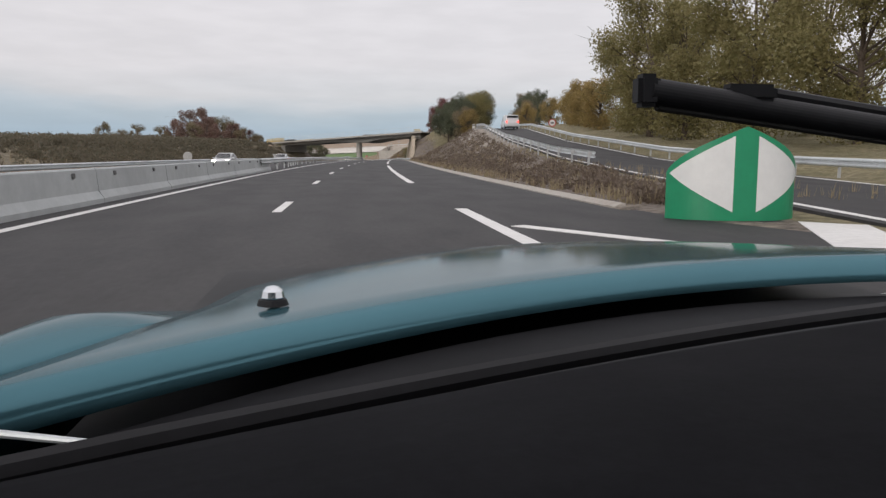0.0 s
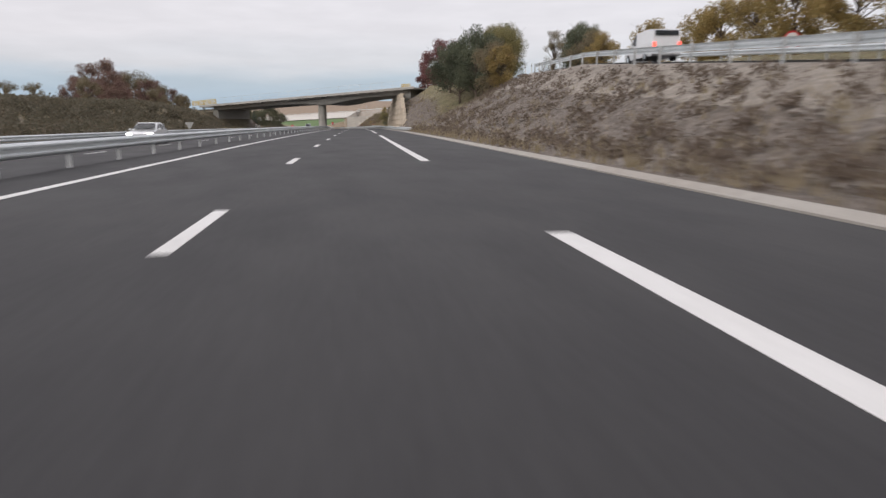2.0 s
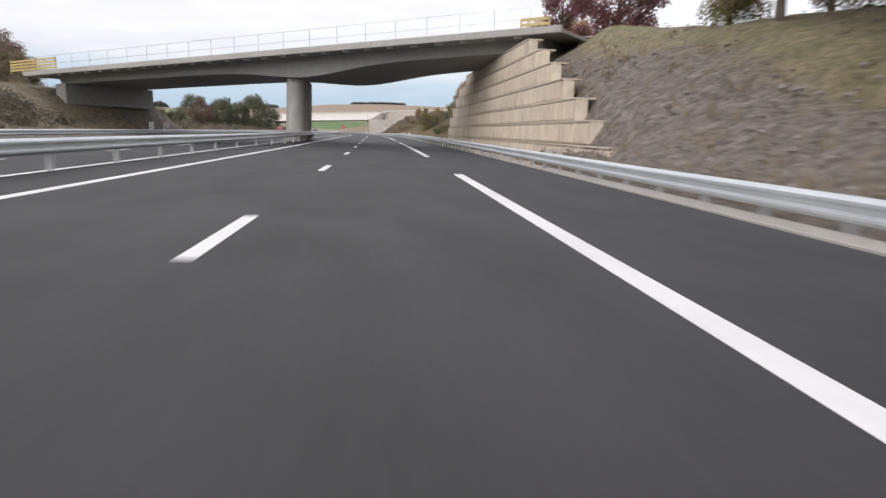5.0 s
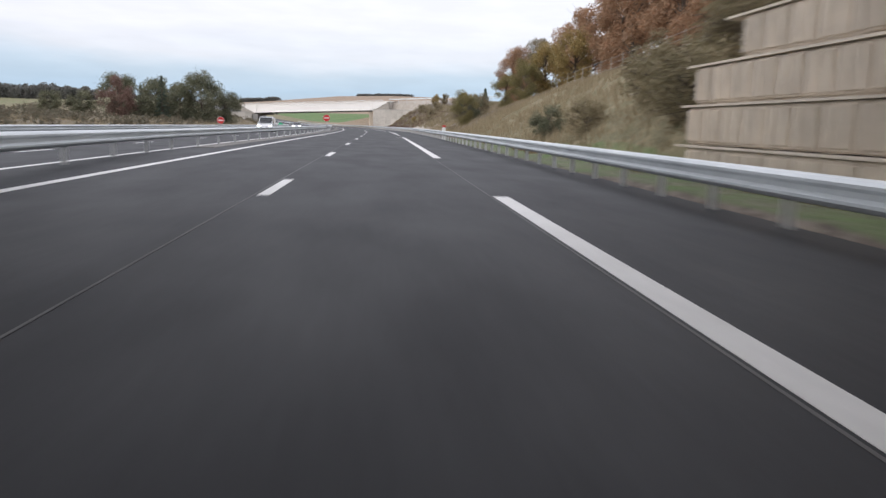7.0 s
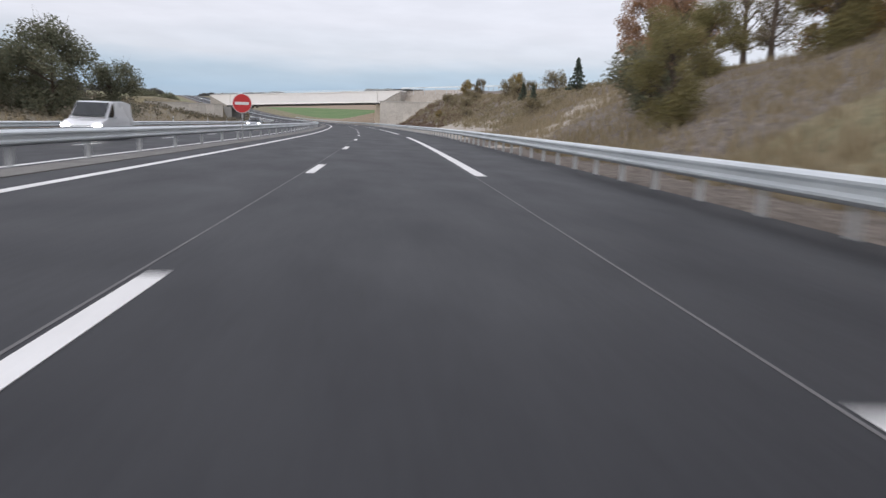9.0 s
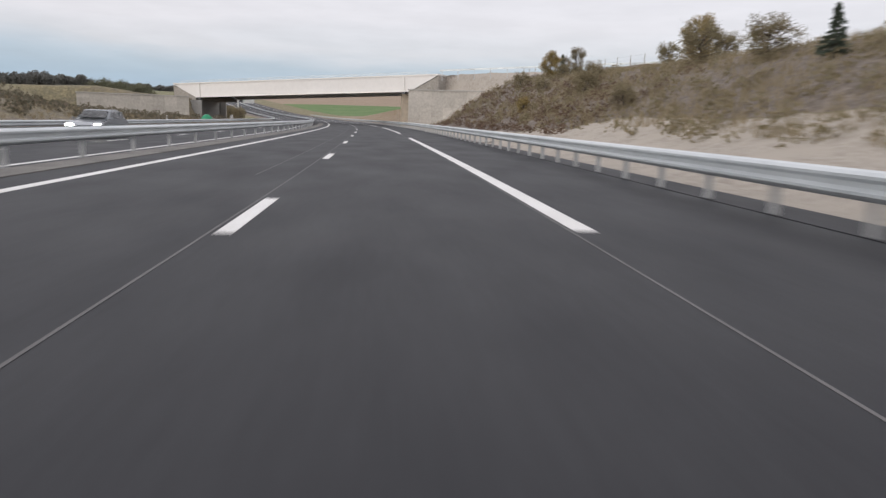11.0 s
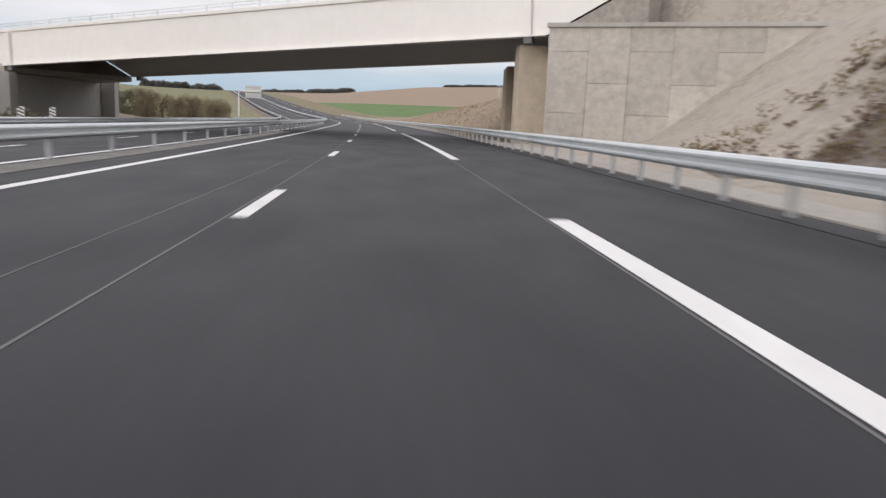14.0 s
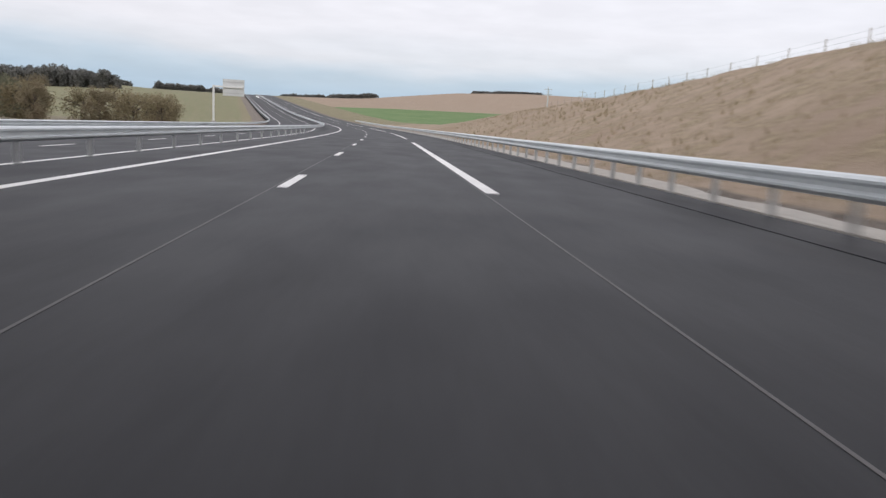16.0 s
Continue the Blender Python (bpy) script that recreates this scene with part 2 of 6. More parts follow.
def foliage(name, colour, second, spread=0.35):
    """Leaves: two tints, mixed leaf by leaf and in broad patches, with some light coming through."""
    m = bpy.data.materials.new(name)
    m.use_nodes = True
    n, k = m.node_tree.nodes, m.node_tree.links
    b = n["Principled BSDF"]
    geo, patch = n.new("ShaderNodeNewGeometry"), n.new("ShaderNodeTexNoise")
    patch.inputs["Scale"].default_value = 0.55
    k.new(geo.outputs["Position"], patch.inputs["Vector"])
    add = n.new("ShaderNodeMath")
    add.operation = "MULTIPLY_ADD"
    add.inputs[1].default_value = 0.9
    k.new(patch.outputs["Fac"], add.inputs[0])
    rnd = n.new("ShaderNodeMapRange")
    rnd.inputs["To Min"].default_value, rnd.inputs["To Max"].default_value = -spread, spread
    k.new(geo.outputs["Random Per Island"], rnd.inputs["Value"])
    k.new(rnd.outputs["Result"], add.inputs[2])
    mix = n.new("ShaderNodeMix")
    mix.data_type = "RGBA"
    mix.inputs["A"].default_value, mix.inputs["B"].default_value = (*colour, 1), (*second, 1)
    k.new(add.outputs[0], mix.inputs["Factor"])
    k.new(mix.outputs["Result"], b.inputs["Base Color"])
    b.inputs["Roughness"].default_value = 0.7
    glow = n.new("ShaderNodeBsdfTranslucent")
    k.new(mix.outputs["Result"], glow.inputs["Color"])
    both = n.new("ShaderNodeMixShader")
    both.inputs["Fac"].default_value = 0.4
    k.new(b.outputs["BSDF"], both.inputs[1])
    k.new(glow.outputs["BSDF"], both.inputs[2])
    k.new(both.outputs["Shader"], n["Material Output"].inputs["Surface"])
    return m


LEAF_OLIVE = foliage("olive_leaves", (0.185, 0.175, 0.068), (0.30, 0.25, 0.115))
LEAF_GREEN = foliage("dark_green_leaves", (0.125, 0.14, 0.09), (0.22, 0.205, 0.13))
LEAF_RED = foliage("crimson_leaves", (0.19, 0.07, 0.08), (0.25, 0.14, 0.12))
LEAF_DULL_RED = foliage("dull_red_leaves", (0.19, 0.105, 0.095), (0.24, 0.175, 0.13))
LEAF_PINE = foliage("grey_green_leaves", (0.075, 0.095, 0.065), (0.155, 0.16, 0.095))
LEAF_RUST = foliage("rust_leaves", (0.36, 0.195, 0.105), (0.38, 0.275, 0.185))
LEAF_GOLD = foliage("golden_leaves", (0.37, 0.255, 0.10), (0.28, 0.235, 0.095))
LEAF_BROWN = foliage("brown_leaves", (0.24, 0.18, 0.12), (0.20, 0.19, 0.11))
NEEDLES = foliage("pine_needles", (0.075, 0.10, 0.08), (0.12, 0.145, 0.10))
STRAW = foliage("dry_grass_blades", (0.36, 0.29, 0.19), (0.26, 0.22, 0.13))
# greyer and paler than the near leaves: distance haze put into the colour
HAZY_WOODLAND = foliage("haze_tinted_woodland_leaves", (0.15, 0.155, 0.145), (0.205, 0.195, 0.175))
ROUGH = foliage("rough_growth", (0.115, 0.11, 0.075), (0.19, 0.155, 0.11))
RED_SCRUB = foliage("red_brown_growth", (0.13, 0.085, 0.06), (0.19, 0.13, 0.085))
DRY = foliage("dry_bank_growth", (0.135, 0.102, 0.078), (0.205, 0.162, 0.125))
SCRUB = foliage("scrub_leaves", (0.20, 0.18, 0.10), (0.30, 0.24, 0.15))


def ground_cover():
    """One ground: earth and stones, dry grass, sand, green crop and ploughed land, by the sheet's cover mask and noise."""
    m = bpy.data.materials.new("ground_cover")
    m.use_nodes = True
    n, k = m.node_tree.nodes, m.node_tree.links
    b = n["Principled BSDF"]
    b.inputs["Roughness"].default_value = 0.95
    geo = n.new("ShaderNodeNewGeometry")

    def noise_at(scale, detail=6, rough=0.6):
        q = n.new("ShaderNodeTexNoise")
        q.inputs["Scale"].default_value, q.inputs["Detail"].default_value = scale, detail
        q.inputs["Roughness"].default_value = rough
        k.new(geo.outputs["Position"], q.inputs["Vector"])
        return q.outputs["Fac"]

    def two(fac, a, bb, low=0.4, high=0.62):
        r = n.new("ShaderNodeMapRange")
        r.inputs["From Min"].default_value, r.inputs["From Max"].default_value = low, high
        k.new(fac, r.inputs["Value"])
        q = n.new("ShaderNodeMix")
        q.data_type = "RGBA"
        for slot, v in (("A", a), ("B", bb)):
            if isinstance(v, tuple):
                q.inputs[slot].default_value = (*v, 1)
            else:
                k.new(v, q.inputs[slot])
        k.new(r.outputs["Result"], q.inputs["Factor"])
        return q.outputs["Result"]

    fine, mid, broad = noise_at(3.2, 8, 0.7), noise_at(0.7), noise_at(0.09)
    grass = two(mid, two(fine, (0.15, 0.13, 0.073), (0.30, 0.252, 0.15)), two(fine, (0.115, 0.108, 0.053), (0.21, 0.185, 0.098)))
    earth = two(mid, two(fine, (0.078, 0.062, 0.05), (0.265, 0.226, 0.192)), two(fine, (0.105, 0.085, 0.068), (0.21, 0.174, 0.142)))
    sand = two(mid, (0.41, 0.365, 0.31), two(fine, (0.29, 0.255, 0.215), (0.45, 0.405, 0.345)))
    crop = two(broad, (0.085, 0.155, 0.04), (0.12, 0.18, 0.06))
    plough = two(mid, two(fine, (0.21, 0.15, 0.10), (0.32, 0.24, 0.165)), two(broad, (0.27, 0.20, 0.145), (0.33, 0.255, 0.185)))
    cover, parts = n.new("ShaderNodeAttribute"), n.new("ShaderNodeSeparateColor")
    cover.attribute_name = "cover"
    k.new(cover.outputs["Color"], parts.inputs["Color"])
    alpha = cover.outputs["Alpha"]

    def ragged(channel):
        q = n.new("ShaderNodeMath")
        q.operation, q.inputs[1].default_value = "MULTIPLY_ADD", 0.35
        w = n.new("ShaderNodeMath")
        w.operation, w.inputs[1].default_value = "SUBTRACT", 0.5
        k.new(mid, w.inputs[0])
        k.new(w.outputs[0], q.inputs[0])
        k.new(channel, q.inputs[2])
        return q.outputs[0]

    now = grass
    for channel, what in ((parts.outputs["Red"], earth), (parts.outputs["Green"], crop), (parts.outputs["Blue"], sand), (alpha, plough)):
        now = two(ragged(channel), now, what, 0.42, 0.58)
    k.new(now, b.inputs["Base Color"])
    bp = n.new("ShaderNodeBump")
    bp.inputs["Strength"].default_value, bp.inputs["Distance"].default_value = 0.9, 0.12
    k.new(fine, bp.inputs["Height"])
    k.new(bp.outputs["Normal"], b.inputs["Normal"])
    return m


GROUND = ground_cover()


# ---- building helpers ----
def mesh_from(name, verts, faces, material, smooth=False):
    me = bpy.data.meshes.new(name)
    me.from_pydata([tuple(v) for v in verts], [], faces)
    me.materials.append(material)
    if smooth:
        me.polygons.foreach_set("use_smooth", [True] * len(me.polygons))
    me.update()
    return me


def child(ob, parent, label="", kind=""):
    ob.parent = parent
    if label or kind:
        tagged(ob, label, kind=kind)
    return ob


def part(name, bm, material, parent, label="", smooth=False):
    """Links a bmesh as one mesh object under a thing or a part."""
    me = bpy.data.meshes.new(name)
    bm.normal_update()
    bm.to_mesh(me)
    bm.free()
    me.materials.append(material)
    if smooth:
        me.polygons.foreach_set("use_smooth", [True] * len(me.polygons))
    return child(new(name, me), parent, label)


def empty(name, m, label, category, group="", kind=""):
    ob = new(name)
    ob.matrix_world = m
    ob.empty_display_size = 0.2
    return tagged(ob, label, category, group, kind)


def block(bm, x, y, z, sx, sy, sz, m=None, bevel=0.0):
    """A box with centre and size, put through m."""
    made = bmesh.ops.create_cube(bm, size=1.0, matrix=Matrix.LocRotScale((x, y, z), None, (sx, sy, sz)))["verts"]
    if bevel:
        edges = list({e for v in made for e in v.link_edges})
        made = bmesh.ops.bevel(bm, geom=edges, offset=bevel, segments=2, affect="EDGES")["verts"] + [v for v in made if v.is_valid]
    if m is not None:
        bmesh.ops.transform(bm, matrix=m, verts=list(set(made)))
    return made


def rod(bm, a, b, r0, r1=None, sides=8):
    """A round bar from a to b."""
    a, b = Vector(a), Vector(b)
    d = b - a
    m = Matrix.Translation((a + b) / 2) @ d.to_track_quat("Z", "Y").to_matrix().to_4x4()
    return bmesh.ops.create_cone(bm, cap_ends=True, segments=sides, radius1=r0, radius2=r0 if r1 is None else r1, depth=d.length, matrix=m)


def swept(name, outline, stations, material, closed=True, shift=None, smooth=False):
    """A mesh swept along the road; outline of (aside, above); shift(s) moves it aside."""
    verts, faces, k = [], [], len(outline)
    for s in stations:
        off = shift(s) if shift else 0.0
        verts += [spot(s, o + off, z) for o, z in outline]
    turns = k if closed else k - 1
    for i in range(len(stations) - 1):
        for j in range(turns):
            a, b = i * k + j, i * k + (j + 1) % k
            faces.append((a, b, b + k, a + k))
    if closed:
        faces.append(tuple(range(k))[::-1])
        faces.append(tuple(range((len(stations) - 1) * k, len(stations) * k)))
    return mesh_from(name, verts, faces, material, smooth)


def steps(a, b, d):
    n = max(1, round((b - a) / d))
    return [a + (b - a) * i / n for i in range(n + 1)]


LOWER = -0.35


def opposite(s):
    """Where the other carriageway's inner line runs."""
    return float(np.interp(s, [150, 195], [-7.2, -7.7]))


# ---- ground: cross sections of (aside, above the road) along the road ----
def ramp_o(s):
    """Middle of the exit ramp, aside of the lane line."""
    return float(np.interp(s, [-90, -40, -10, 11, 28, 60, 110, 131, 160, 200], [5.6, 6.9, 9.6, 12.6, 15.8, 18.0, 21.0, 22.4, 26.0, 36.0]))


def ramp_z(s):
    return float(np.interp(s, [5, 28, 45, 75, 110, 131, 160, 200], [0.0, 0.25, 0.8, 2.4, 4.9, 5.7, 6.3, 6.8]))


def ramp_section(s):
    o, z = ramp_o(s), ramp_z(s)
    left = float(np.interp(s, [0, 60, 110, 150, 190], [0.4, 1.0, 1.8, 2.8, 3.6]))
    toe = max(7.2, min(9.5, o - 3.9))
    return (s, [(-400, 5), (-60, 1.4 + left), (-34, left + 0.6), (-29, left * 0.45), (-24, -0.1), (-17.5, -0.35), (7.0, 0.0), (toe, 0.1 + 0.05 * z),
                (max(toe + 0.3, o - 3.9), z - 0.05), (o + 4.2, z - 0.03), (o + 7, z + 0.4), (70, z + 3.0), (400, 12)])


SECTIONS = [
    (-90, [(-400, 4), (-60, 1.5), (-30, 0.5), (-17.5, -0.3), (8, -0.05), (14, 0.0), (20, 0.3), (60, 3), (400, 8)]),
    (-10, [(-400, 4), (-60, 1.8), (-30, 0.8), (-17.5, -0.3), (8, -0.08), (14.5, 0.0), (20, 0.5), (60, 3), (400, 8)]),
    (12, [(-400, 4), (-60, 1.8), (-30, 0.8), (-17.5, -0.3), (7.0, 0.0), (8.7, 0.02), (16.5, 0.08), (22, 0.6), (60, 3), (400, 8)]),
    ramp_section(28), ramp_section(45), ramp_section(60), ramp_section(75), ramp_section(92), ramp_section(110), ramp_section(131), ramp_section(150), ramp_section(168),
    (177, [(-400, 5), (-60, 4.6), (-34, 3.8), (-29, 1.5), (-24, -0.1), (-17.5, -0.35), (7.4, 0.0), (8.3, 0.1), (8.9, 0.9), (9.8, 2.4), (12, 3.8), (16, 5.4), (22, 6.6), (30, 6.6), (60, 9.2), (400, 12)]),
    (182, [(-400, 5), (-60, 4.6), (-34, 3.8), (-29, 1.5), (-24, -0.1), (-17.5, -0.35), (8.2, 0.05), (8.9, 0.9), (9.7, 3.2), (12, 4.5), (16, 6.0), (22, 7.0), (36, 7.6), (60, 9.4), (400, 12)]),
    (186, [(-400, 4), (-60, 4), (-36, 4.6), (-30, 3.6), (-24, 0.2), (-17.5, -0.3), (8.6, 0.1), (9.3, 0.3), (9.75, 3.4), (12, 4.6), (15.5, 6.2), (22, 7.2), (36, 8.0), (60, 9.5), (400, 12)]),
    (194, [(-400, 3), (-60, 4), (-36, 4.6), (-30, 3.6), (-24, 0.2), (-17.5, -0.3), (8.6, 0.1), (9.4, 0.3), (9.75, 4.6), (12, 5.6), (15, 7.6), (40, 8.6), (60, 9.5), (400, 11)]),
    (217, [(-400, 2), (-60, 5), (-38, 4.4), (-32, 3.6), (-24, 0.4), (-17.5, -0.3), (8.6, 0.1), (9.4, 0.3), (9.85, 5.8), (13, 6.6), (18, 7.8), (40, 8.6), (60, 9.5), (400, 11)]),
    (222, [(-400, 1), (-60, 5), (-38, 4.4), (-31, 3.9), (-29, 3.5), (-24, 0.2), (-17.5, -0.3), (8.6, 0.1), (9.4, 0.3), (9.8, 4.4), (13, 5.8), (19, 7.4), (40, 8.5), (60, 9.2), (400, 11)]),
    (226, [(-400, 1), (-60, 5), (-38, 4.4), (-29, 3.9), (-26.6, 3.5), (-21.6, 0.0), (-17.5, -0.3), (8.6, 0.1), (9.4, 0.3), (9.7, 3.2), (13, 5.0), (20, 7.0), (40, 8.4), (60, 9), (400, 11)]),
    (229, [(-400, 1), (-60, 5), (-36, 4.2), (-27, 3.9), (-24.8, 3.5), (-20, 0.0), (-17.5, -0.3), (8.4, 0.0), (9.8, 1.4), (13, 3.8), (20, 6.8), (40, 8.2), (60, 9), (400, 11)]),
    (232.5, [(-400, 1), (-60, 5), (-34, 4.1), (-25, 3.8), (-22.8, 3.4), (-18.8, -0.1), (-17.5, -0.3), (8.4, 0.0), (9.8, 1.3), (13, 3.6), (20, 6.7), (40, 8.2), (60, 9), (400, 11)]),
    (237, [(-400, 1), (-60, 5), (-36, 2.6), (-30, 1.4), (-22, 0.2), (-17.5, -0.3), (8.3, 0.0), (9.9, 1.2), (14, 3.9), (20, 6.6), (40, 8.1), (60, 9), (400, 11)]),
    (250, [(-400, 2), (-60, 5), (-40, 3.4), (-28, 0.6), (-24, 0.1), (-17.5, -0.3), (8.2, 0.0), (10, 1.0), (16, 4.6), (20, 6.2), (26, 6.8), (60, 8), (400, 11)]),
    (285, [(-400, 2), (-60, 2.4), (-40, 1.0), (-24, 0.0), (-17.5, -0.3), (8.2, 0.0), (10, 0.7), (16, 3.6), (21, 5.8), (30, 7.4), (60, 9), (400, 12)]),
    (312, [(-400, 1), (-60, 1.0), (-24, 0.1), (-17.5, -0.3), (8.2, 0.0), (10, 0.6), (15, 2.4), (21, 4.6), (30, 6.4), (60, 9), (400, 13)]),
    (345, [(-400, 2), (-60, 1.4), (-34, 1.0), (-22, 0.2), (-17.5, -0.3), (8.2, 0.0), (9.5, 0.2), (13, 0.8), (17, 2.6), (23, 5.2), (32, 6.8), (60, 9), (400, 13)]),
    (385, [(-400, 3), (-60, 3), (-34, 3.0), (-26, 1.4), (-19, -0.3), (8.2, 0.0), (9.5, 0.25), (11.5, 0.5), (16, 2.8), (22, 5.4), (32, 7.2), (60, 9), (400, 14)]),
    (425, [(-400, 3), (-60, 4.4), (-46, 3.2), (-36, 1.4), (-24, -0.2), (-18, -0.35), (8.2, 0.0), (9.5, 0.25), (11.5, 0.5), (17, 4.0), (21, 6.2), (30, 8.2), (60, 9.5), (400, 15)]),
    (444, [(-400, 3), (-60, 4.6), (-52, 2.6), (-42, 0.6), (-24, 0.0), (-18, -0.35), (8.5, 0.0), (13.0, 0.3), (18.5, 4.6), (23, 7.0), (26, 8.0), (34, 8.8), (60, 9.5), (400, 15)]),
    (463.6, [(-400, 3), (-60, 4.8), (-54, 2.2), (-44, 0.4), (-30, 0.1), (-18, -0.35), (8.5, 0.0), (15.0, 0.3), (21.4, 6.0), (25, 7.4), (28, 8.4), (34, 8.8), (60, 9.5), (400, 15)]),
    (465.2, [(-400, 3), (-60, 4.8), (-54, 2.2), (-44, 0.4), (-31, 0.1), (-18, -0.35), (8.5, 0.0), (11.0, 0.1), (11.4, 5.8), (14, 8.2), (18, 9.2), (28, 9.8), (34, 9.8), (60, 9.5), (400, 15)]),
    (478.6, [(-400, 3), (-60, 4.8), (-54, 2.2), (-44, 0.4), (-31, 0.1), (-18, -0.35), (8.5, 0.0), (12.0, 0.1), (12.4, 5.4), (15, 8.0), (22, 9.2), (34, 9.6), (60, 9.5), (400, 15)]),
    (480.4, [(-400, 3), (-60, 4.8), (-54, 2.2), (-44, 0.4), (-31, 0.1), (-18, -0.35), (8.2, 0.0), (10.5, 0.4), (13, 2.0), (20, 5.2), (28, 7.0), (60, 9.0), (400, 15)]),
    (483.3, [(-400, 3), (-60, 4.8), (-54, 2.2), (-44, 0.4), (-31, 0.1), (-18, -0.35), (8.2, 0.0), (10.5, 0.4), (13, 2.0), (20, 5.2), (28, 7.0), (60, 9.0), (400, 15)]),
    (485.6, [(-400, 3), (-60, 5.4), (-48, 5.8), (-40, 4.8), (-29.5, 4.2), (-28.8, 0.1), (-18, -0.35), (8.2, 0.0), (10.5, 0.4), (13, 2.0), (20, 5.2), (28, 7.0), (60, 9.0), (400, 15)]),
    (507, [(-400, 2), (-60, 4.0), (-44, 4.6), (-38, 3.6), (-29, 0.4), (-18, -0.35), (8.2, 0.0), (10, 0.4), (13, 1.8), (20, 5.2), (26, 6.6), (34, 7.4), (60, 8.4), (400, 15)]),
    (540, [(-400, 2), (-60, 1), (-30, -0.4), (-18, -0.2), (8.2, 0.0), (10, 0.4), (14, 2.0), (20, 4.4), (27, 5.8), (60, 7.0), (400, 15)]),
    (600, [(-400, 2), (-60, 0), (-30, -0.8), (-18, -0.3), (8.2, 0.0), (10, 0.3), (18, 2.6), (26, 4.6), (34, 5.2), (60, 5.6), (400, 13)]),
    (660, [(-400, 2), (-60, -1), (-30, -1), (-18, -0.3), (8.2, -0.1), (12, 0.0), (26, 1.4), (60, 2.4), (400, 9)]),
    (720, [(-400, 2), (-60, -1), (-30, -1), (-18, -0.3), (8.2, -0.1), (12, 0.0), (26, 0.3), (60, 0.5), (400, 6)]),
    (800, [(-400, 2), (-60, -1), (-30, -1), (-18, -0.2), (8.2, -0.1), (12, -0.2), (26, 0), (60, 1.0), (400, 6)]),
    (2000, [(-400, 0), (-60, 0), (-30, -0.3), (-18, -0.2), (8.2, -0.2), (26, 0), (60, 0.5), (400, 2)]),
]


SECTION_AT = [row[0] for row in SECTIONS]
SECTION_O = [[p[0] for p in row[1]] for row in SECTIONS]
SECTION_Z = [[p[1] for p in row[1]] for row in SECTIONS]


def relief(s, o):
    """Height of the land over the road's level; the step beside the second bridge's wing wall runs aslant, as the wall does."""
    if o > 10 and 430 < s < 480:
        s += min(o - 10, 15) * 0.47 * float(np.interp(s, [430, 446, 466, 480], [0, 1, 1, 0]))
    if s <= SECTION_AT[0]:
        return float(np.interp(o, SECTION_O[0], SECTION_Z[0]))
    if s >= SECTION_AT[-1]:
        return float(np.interp(o, SECTION_O[-1], SECTION_Z[-1]))
    i = int(np.searchsorted(SECTION_AT, s, side="right")) - 1
    u = (s - SECTION_AT[i]) / (SECTION_AT[i + 1] - SECTION_AT[i])
    return float((1 - u) * np.interp(o, SECTION_O[i], SECTION_Z[i]) + u * np.interp(o, SECTION_O[i + 1], SECTION_Z[i + 1]))


def land(s, o):
    """World place on the ground sheet: it follows the road near it and lies straight further out."""
    p = spot(min(s, 1990), o)
    w = min(max((abs(o) - 70) / 250, 0), 1)
    w = w * w * (3 - 2 * w)
    mid = spot(min(s, 1990), 0)
    x, y = p.x * (1 - w) + (mid.x + o) * w, p.y * (1 - w) + mid.y * w
    if s > 1990:
        y += s - 1990
    far = min(max((y - 700) / 900, 0), 1)
    hill = 40 * far * far * (3 - 2 * far) * (1 + 0.12 * math.sin(x * 0.004 + 1) + 0.08 * math.sin(x * 0.011))
    u = min(max((abs(o) - 40) / 240, 0), 1)
    follow = u * u * (3 - 2 * u)
    return Vector((x, y, float(road_z(min(s, 1990))) * (1 - follow) + hill * follow + relief(s, o)))


def cover_at(s, o):
    """Earth, crop, sand, plough, each 0 to 1."""
    earth = crop = sand = plough = 0.0
    if 14 < s < 200 and 6.5 < o < ramp_o(s) - 3.4:
        earth = 1.0 if s < 120 else float(np.interp(o - 0.04 * (200 - s), [9.5, 14], [0.85, 0.34]))
    if 60 < s < 185 and o < ramp_o(s) - 3 and ramp_o(s) - 7 < o:
        earth, sand = 0.7, 0.5
    if 296 < s < 440 and 7 < o < 26:
        earth = 0.75
    if 325 < s < 445 and 6.5 < o < float(np.interp(s, [325, 340, 366, 386, 445], [9, 15, 14, 11, 9.5])):
        sand, earth = 1.0, 0.0
    if 288 < s < 330 and 8.6 < o < 20:
        earth = 0.8
    if 308 < s < 330 and abs(o - (7.5 + (s - 308) * 0.55)) < 1.8:
        sand = 1.4
    if 440 < s < 480 and o > 8:
        earth, sand = 0.6, float(np.interp(s - (o - 8) * 0.9, [430, 442], [0.35, 0.75])) if s < 461.5 else 0.45
    if 479 < s < 690 and 8 < o < 40:
        earth, plough = 0.44, 0.55
    if s > 640 and o > 26:
        crop = 1.0 if s < 900 else 0.0
        plough = 1.0 if s >= 900 else 0.0
    if s > 620 and o < -24:
        crop = 0.45
    if o < -18 and s < 620:
        earth = float(np.interp(o, [-160, -60, -40], [0.3, 0.42, 0.5]))
        crop = float(np.interp(o, [-90, -50], [0.5, 0.3]))
    if 210 < s < 275 and 6.6 < o < 9.4:
        crop = 0.5
    if 385 < s < 446 and o > 10.5:
        earth = 0.72
    if -22 < o < 8.5:
        earth = 0.6
    if 178 < s < 210 and 6.5 < o < 9.2:
        sand = 0.62
    return earth, crop, sand, plough


